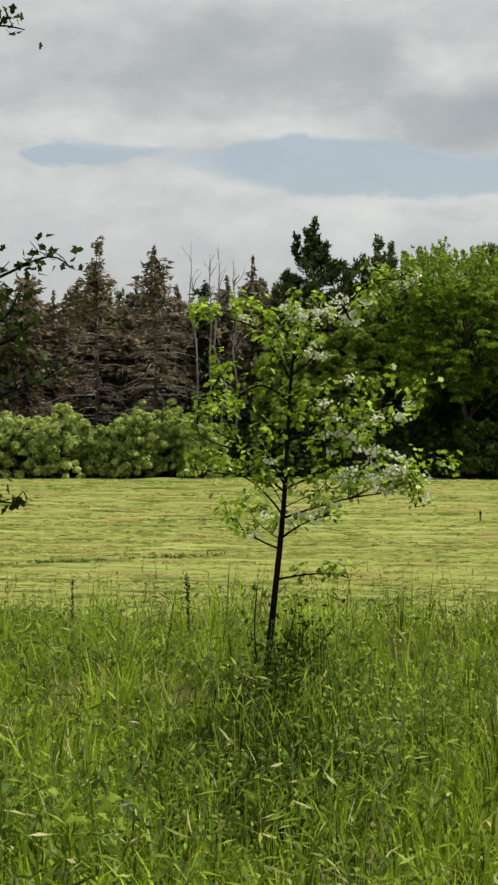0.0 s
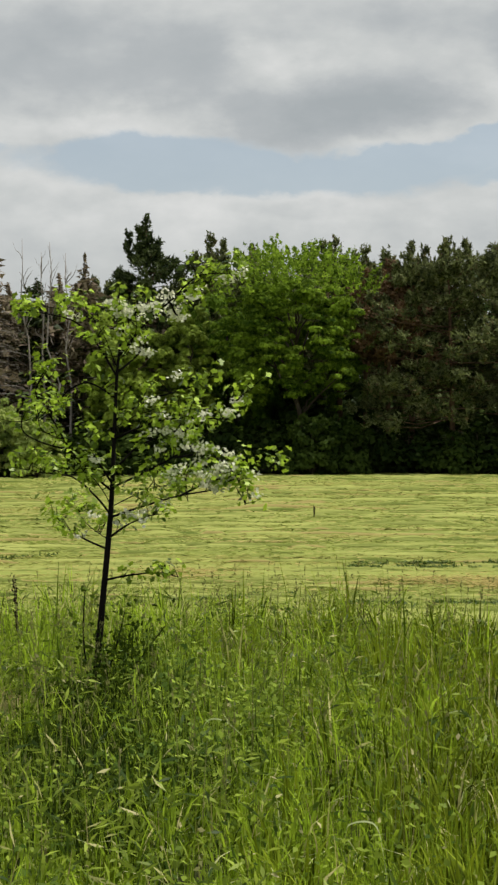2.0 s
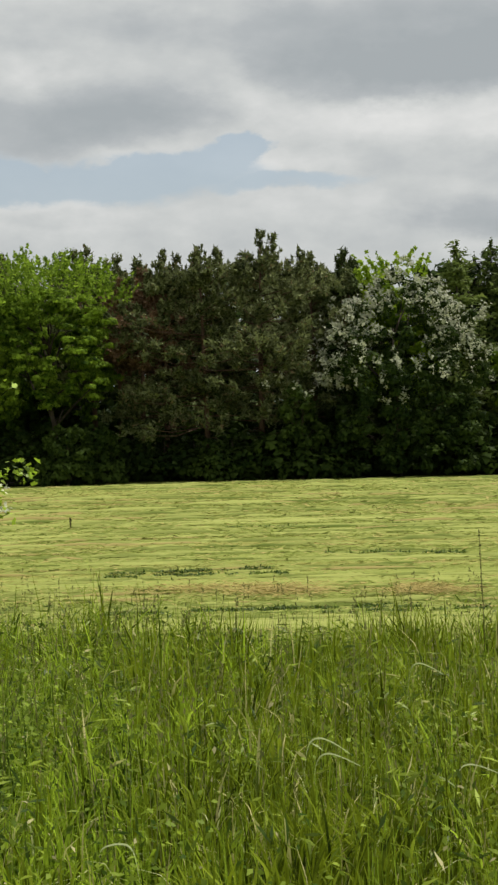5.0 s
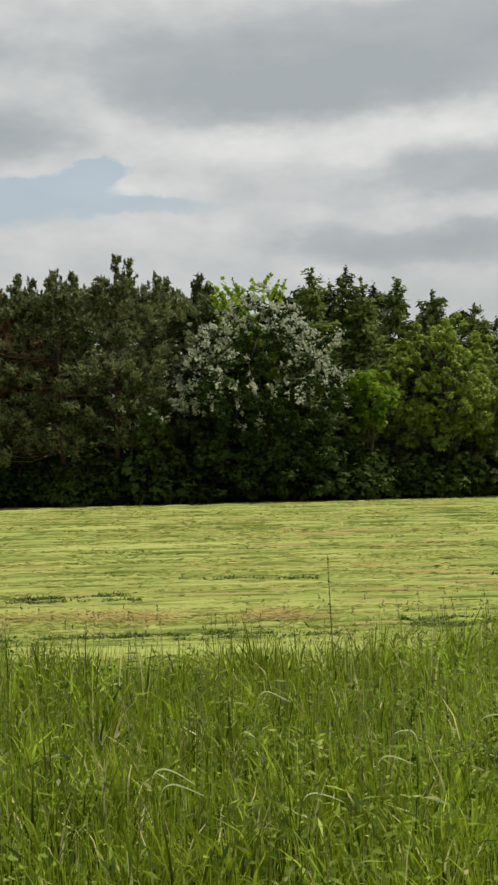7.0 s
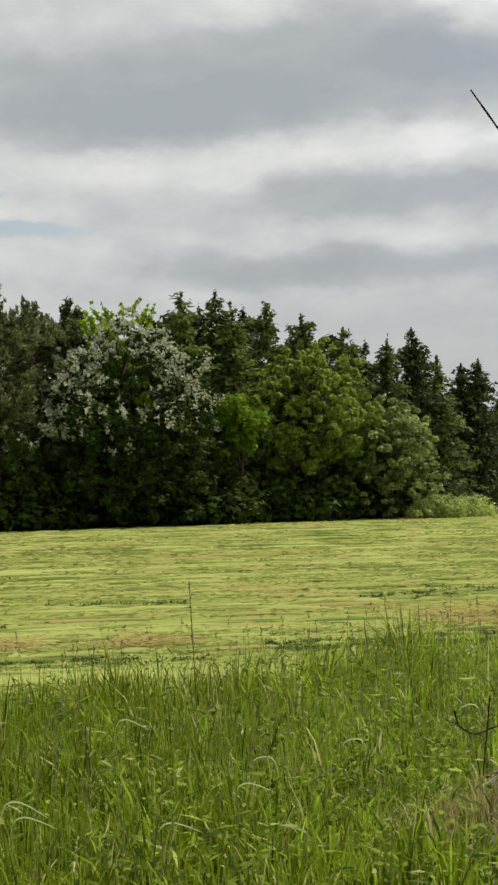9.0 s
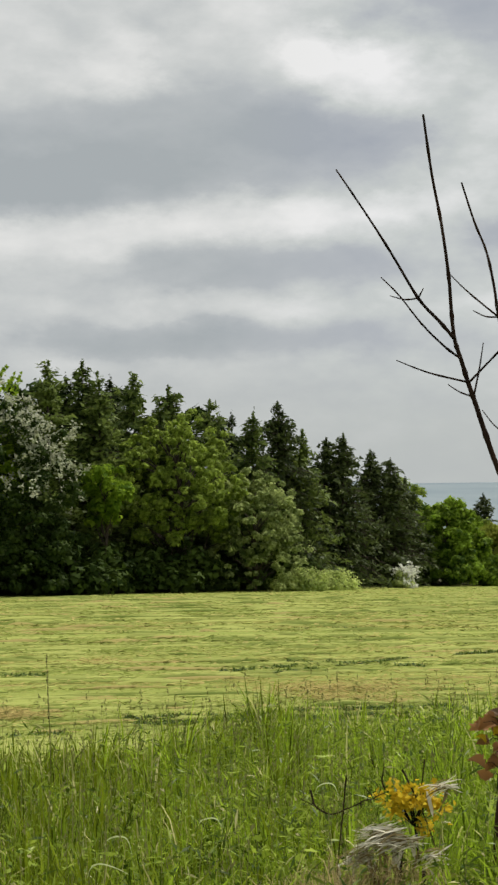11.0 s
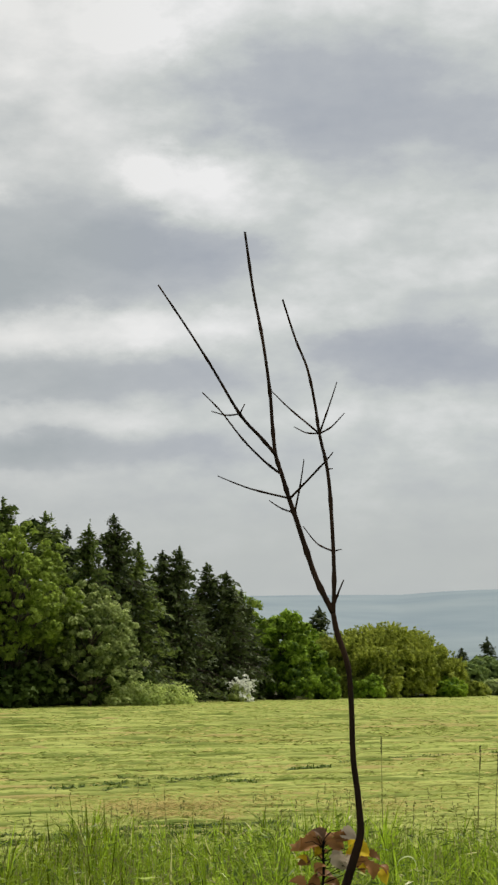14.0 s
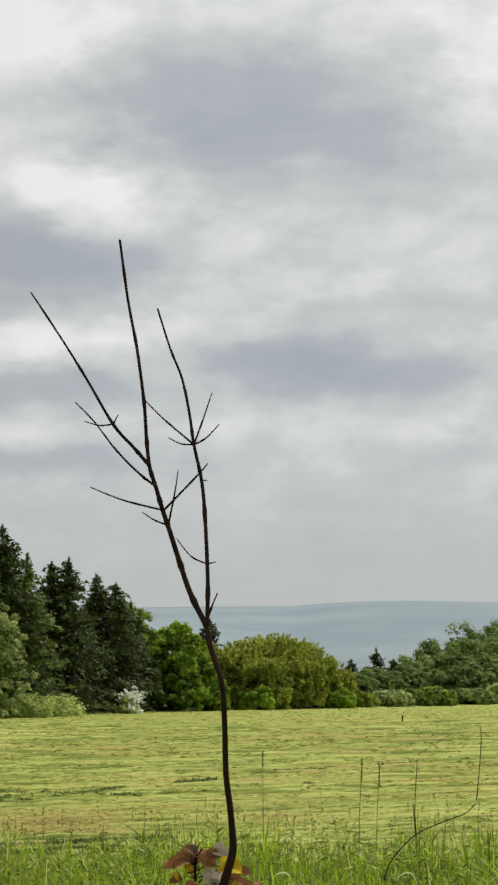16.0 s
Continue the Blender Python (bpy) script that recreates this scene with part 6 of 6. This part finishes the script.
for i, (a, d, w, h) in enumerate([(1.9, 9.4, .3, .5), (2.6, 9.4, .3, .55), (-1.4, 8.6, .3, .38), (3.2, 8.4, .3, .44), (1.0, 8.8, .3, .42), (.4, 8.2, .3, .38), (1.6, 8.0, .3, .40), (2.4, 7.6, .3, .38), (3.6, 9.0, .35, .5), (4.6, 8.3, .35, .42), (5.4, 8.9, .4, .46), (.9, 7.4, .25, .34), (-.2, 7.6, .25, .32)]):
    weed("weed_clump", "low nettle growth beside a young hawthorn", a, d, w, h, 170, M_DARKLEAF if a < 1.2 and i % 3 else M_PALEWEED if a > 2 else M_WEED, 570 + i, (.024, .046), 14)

# dense tufts round the hawthorn's foot; its shade is put into their dark colour
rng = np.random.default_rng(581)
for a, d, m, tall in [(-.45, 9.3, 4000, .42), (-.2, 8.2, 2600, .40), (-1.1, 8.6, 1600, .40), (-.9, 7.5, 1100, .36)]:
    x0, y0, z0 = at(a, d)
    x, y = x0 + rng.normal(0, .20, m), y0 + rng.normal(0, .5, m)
    tagged(mesh_part("grass_tuft", *blades(m, x, y, rng.uniform(.14, tall, m), rng.uniform(.006, .012, m), rng, .6, 4), M_TUFT), "dense grass tuft, coloured shade-dark, round the foot of a young tree", "grass", kind="stuff")

# pale bent blades that stand out of the grass
def bent_blades():
    rng = np.random.default_rng(491)
    for k, (a, d, hh) in enumerate([(13.3, 7.0, .50), (13.6, 7.05, .43), (2.2, 7.9, .4), (8.3, 5.9, .35), (22.6, 8.5, .42), (25.4, 9.2, .40), (20.7, 8.1, .36), (11.6, 8.4, .36), (18.2, 7.4, .32), (17.0, 9.4, .5), (29.0, 9.8, .5), (40.7, 9.9, .75), (41.5, 9.7, .7), (36.9, 10.4, .7)]):
        x, y, z = at(a, d)
        s = rng.choice([-1, 1]) if k > 1 else 1
        side = Vector((math.cos(radians(a)), -math.sin(radians(a)), 0)) * s
        o = Vector((x, y, z))
        pts = smooth_path([o, o + side * .03 + Vector((0, 0, hh * .65)), o + side * .05 + Vector((0, 0, hh * .93)), o + side * .09 + Vector((0, 0, hh)), o + side * .15 + Vector((0, 0, hh * .96)), o + side * (.19 + .03 * s) + Vector((0, 0, hh * rng.uniform(.8, .88)))])
        V, F = [], []
        for i, p in enumerate(pts):
            q = i / (len(pts) - 1)
            wd = .0048 * (1 - q) ** .5 + .0008
            b = Vector((-x, -y, 0)).normalized().cross(side).normalized() * wd + Vector((side.y, -side.x, 0)) * wd * .6
            V += [tuple(p - b), tuple(p + b)]
            if i:
                F.append((2 * i - 2, 2 * i - 1, 2 * i + 1, 2 * i))
        ob = mesh_part("grass_blade", V, F, M_PALEBLADE)
        tagged(ob, "broad pale grass blade bent over in an arch", "grass", "bent grass blades")


M_PALEBLADE = leaf_mat("pale bent blades", (0.34, 0.42, 0.14), (0.58, 0.64, 0.34), 0.4, 0.4)
bent_blades()


# dark dock stalks and short stakes
def stalk(name, label, az, d, h, r, seed, lean=.03, foot=.6):
    rng = np.random.default_rng(seed)
    x, y, z = at(az, d)
    root = thing(name, x, y, z, label, "plant")
    top = (lean * rng.normal(), lean * rng.normal(), h)
    mesh_part("stem", *tube([(0, 0, -.03), (top[0] * .4, top[1] * .4, h * .55), top], (r * .5, r * .45, r * .3), 6), M_STALK, root)
    n = 130
    t = rng.uniform(foot, 1.0, (n, 1))
    c = np.array(top) * t + rng.normal(size=(n, 3)) * r * .38
    mesh_part("seed_spike", *leaf_quads(c, unit(rng.normal(size=(n, 3))), r * 1.8, r * .9, rng), M_BRAMBLE, root, "dark brown seed spike")


stalk("dock_stalk", "dark brown dock stalk above the grass", -2.9, 12.0, .77, .016, 501, .03, .5)
stalk("dock_stalk", "thin dark stalk standing in the mown meadow", 7.17, 40.0, .24, .022, 502, .005, .1)
stalk("dock_stalk", "thin dark stalk standing in the mown meadow", 39.46, 90.0, .34, .04, 503, .005, .1)
stalk("dock_stalk", "dark brown stalk above the long grass", 35.47, 17.0, 1.14, .008, 504, .03, .86)
stalk("dock_stalk", "dark brown stalk above the long grass", 38.35, 17.5, 1.04, .009, 505, .03, .8)
stalk("dock_stalk", "dark brown stalk above the long grass", 38.88, 17.5, 0.98, .008, 508, .03, .8)
stalk("dock_stalk", "dark brown stalk above the long grass", -6.75, 12.5, .70, .010, 506)
stalk("dock_stalk", "tall thin dark stalk above the green blades", 19.85, 12.0, 1.08, .007, 507)

# ridges of drying hay on the meadow
def hay_ridges():
    rng = np.random.default_rng(511)
    n = 2300
    r = 14.5 * (95 / 14.5) ** (rng.random(n) ** 1.15)
    az = rng.uniform(-9.5, 45, n)
    r = np.minimum(r, edge(az) - 2)
    x, y = r * np.sin(np.radians(az)), r * np.cos(np.radians(az))
    v = row_v(x, y)
    u = x * RU.x + y * RU.y
    lane = 1.9
    snapped = np.round(v / lane) * lane + rng.normal(0, .16, n) + .25 * np.sin(u * .13)
    v = np.where(rng.random(n) < .62, snapped, v)
    v = np.maximum(v, verge(x, y) + .8 + rng.uniform(0, .8, n))
    L = rng.uniform(.25, 1.6, n) * np.clip(r / 25, .6, 2.2)
    W = rng.uniform(.02, .06, n) * np.clip(r / 25, .7, 1.8)
    Hh = rng.uniform(.015, .055, n) * np.clip(r / 30, .75, 1.6)
    V, F, o = [], [], 0
    na, nb = 5, 3
    for i in range(n):
        s = np.linspace(-1, 1, na)
        wob = rng.normal(0, .3, na) * W[i]
        hh = Hh[i] * np.clip(1 - s ** 2, .0, 1) ** .5 * rng.uniform(.5, 1.2, na)
        g = []
        for j, off in enumerate((-.45, 0.0, 1.4)):
            uu, vv = u[i] + s * L[i] * .5, v[i] + wob + off * W[i]
            g.append(np.stack([uu * RU.x + vv * RV.x, uu * RU.y + vv * RV.y, hh if j == 1 else hh * 0 - .012], 1))
        g = np.stack(g, 1)
        V.append(g.reshape(-1, 3))
    V = np.concatenate(V)
    V[:, 2] += ground_z(V[:, 0], V[:, 1]) + .012
    k = np.arange(na - 1)
    one = np.concatenate([np.stack([k * nb + j, k * nb + j + 1, (k + 1) * nb + j + 1, (k + 1) * nb + j], 1) for j in range(nb - 1)])
    F = (np.arange(n)[:, None, None] * na * nb + one[None]).reshape(-1, 4)[:, ::-1]
    tagged(mesh_part("hay_ridges", V, F, M_HAY), "low ridges of drying cut hay along the mown rows", "hay", kind="stuff")


M_HAY = leaf_mat("drying hay", (0.10, 0.14, 0.022), (0.38, 0.41, 0.115), 0.1, 0.9, (0.34, 0.29, 0.10), 0.1)
hay_ridges()

# strips the mower missed; shaded swath sides are coloured in as dark grass too
rng = np.random.default_rng(521)
X, Y = [], []
for a0, a1, r0, r1, m in [(7.9, 18.0, 18.1, 18.4, 3600), (8, 13.9, 23.5, 23.4, 2200), (22.4, 30.5, 18.9, 19.9, 9000), (14.9, 20.2, 17.7, 18.1, 700), (22.1, 26.8, 19.7, 20.0, 2400), (30.6, 32.7, 19.8, 21.1, 600), (26.8, 33.8, 27.5, 34.5, 1300), (-8.4, -1.1, 24.9, 26.9, 1200), (-.8, 6.3, 18.0, 19.4, 1000), (8.3, 13.5, 24.2, 24.6, 900), (15.2, 19.6, 28.0, 27.6, 500), (27.3, 32.5, 20.5, 21.3, 1900), (27.1, 31.5, 30.8, 29.5, 500), (25.1, 28.3, 28.0, 29.9, 500), (12, 20, 38, 38.5, 500), (-6, 4, 40, 41, 600), (22, 30, 44, 47, 700), (34, 40, 36, 42, 700)]:
    q = rng.random(m)
    a, r = a0 + (a1 - a0) * q, r0 + (r1 - r0) * q + rng.normal(0, .06, m) + .06 * np.sin(q * 23) + .04 * np.sin(q * 71)
    keep = np.sin(q * 13 + a0) + .7 * np.sin(q * 47) + rng.normal(0, .5, m) > (-1.2 if m > 5000 else -.35)
    X.append((r * np.sin(np.radians(a)))[keep])
    Y.append((r * np.cos(np.radians(a)))[keep])
x, y = np.concatenate(X), np.concatenate(Y)
V, F = blades(len(x), x, y, rng.uniform(.03, .10, len(x)) * np.clip(np.hypot(x, y) / 24, .8, 1.2), rng.uniform(.012, .030, len(x)), rng, 1.8, 3)
tagged(mesh_part("uncut_grass", V, F, M_DARKSTRIP), "dark green tufts left standing and painted shade lines of swaths between mown rows", "grass", kind="stuff")


# dry brown stubble patches near the verge
M_BROWNHAY = leaf_mat("dry brown stubble", (0.25, 0.19, 0.065), (0.43, 0.36, 0.13), 0.15, 0.9, None, 0.0, 0.03)
X, Y = [], []
for a0, d0, wa, wd, m in [(13.5, 20.3, 1.4, .5, 900), (18.2, 20.6, .9, .4, 600), (21.3, 31, .8, .7, 400), (18.1, 20.0, 1.6, .35, 700), (28.4, 23.7, 2.2, .6, 1300), (29.8, 24.5, 3.0, 1.2, 1200), (12.0, 21.0, 2.8, .5, 1300), (-5.8, 28.3, 1.2, .6, 500), (29.0, 22.3, 1.8, .4, 700), (35.5, 24.0, 2.0, 1.0, 600), (3.0, 22.5, 2.0, .6, 500)]:
    a, d = rng.normal(a0, wa * .6, m), d0 + rng.normal(0, wd * .7, m)
    X.append(d * np.sin(np.radians(a)))
    Y.append(d * np.cos(np.radians(a)))
x, y = np.concatenate(X), np.concatenate(Y)
m = len(x)
cen = np.stack([x, y, ground_z(x, y) + rng.uniform(.03, .065, m)], 1)
tagged(mesh_part("brown_stubble", *leaf_tris(cen, unit(rng.normal(size=(m, 3)) * np.array([.3, .3, .1]) + np.array([0, 0, 1.0])), rng.uniform(.05, .14, m), rng.uniform(.008, .018, m), rng, np.array([[RU.x, RU.y, 0.0]]) + rng.normal(size=(m, 3)) * np.array([.25, .25, .03])), M_BROWNHAY), "dry orange-brown stubble patches in the mown meadow", "stubble", kind="stuff")


# ---- boughs of a hawthorn beside the path ----
def hawthorn_beside():
    rng = np.random.default_rng(531)
    az, d = -10.0, 8.0
    root = thing("hawthorn_tree", 0, 0, 0, "hawthorn beside the verge with leafy arching twigs", "tree")
    trunk = smooth_path(flat_to_world(az, d, [(-.55, -.05), (-.5, 1.0), (-.42, 2.0), (-.3, 3.0), (-.2, 3.9)]))
    mesh_part("trunk", *tube(trunk, np.linspace(.05, .012, len(trunk)), 8), M_SAPBARK, root, "", True)
    runs = []
    for pts in HAWB:
        path = smooth_path(flat_to_world(az, d, pts, rng.uniform(-.15, .15)))
        runs.append(path)
        mesh_part("branch", *tube(path, np.linspace(.011, .0025, len(path)), 6), M_SAPBARK, root, "", True)
    # backlit look of these leaves is put into their dark colour
    V, F, T, tips = leafy(runs, rng, M_SHADELEAF, 44, (.035, .07), .045, .45, 3)
    tagged(mesh_part("foliage", V, F, M_SHADELEAF, root, "small lobed leaves coloured dark as if backlit"), kind="stuff")
    tagged(mesh_part("twig_growth", *joined(T), M_SAPBARK, root), kind="stuff")


HAWB = []
HAWB.append([(-0.710, 3.335), (-0.264, 3.501), (0.013, 3.560), (0.153, 3.553)])
HAWB.append([(-0.718, 2.029), (-0.219, 2.285), (0.085, 2.442), (0.264, 2.516), (0.367, 2.471)])
HAWB.append([(-0.720, 1.726), (-0.220, 1.980), (0.084, 2.134), (0.212, 2.238)])
HAWB.append([(-0.721, 1.574), (-0.221, 1.775), (0.110, 1.903), (0.315, 1.980)])
HAWB.append([(-0.723, 1.295), (-0.273, 1.366), (-0.020, 1.394), (0.121, 1.383)])
HAWB.append([(-0.670, 1.877), (-0.169, 2.082), (0.059, 2.236), (0.111, 2.339)])
hawthorn_beside()
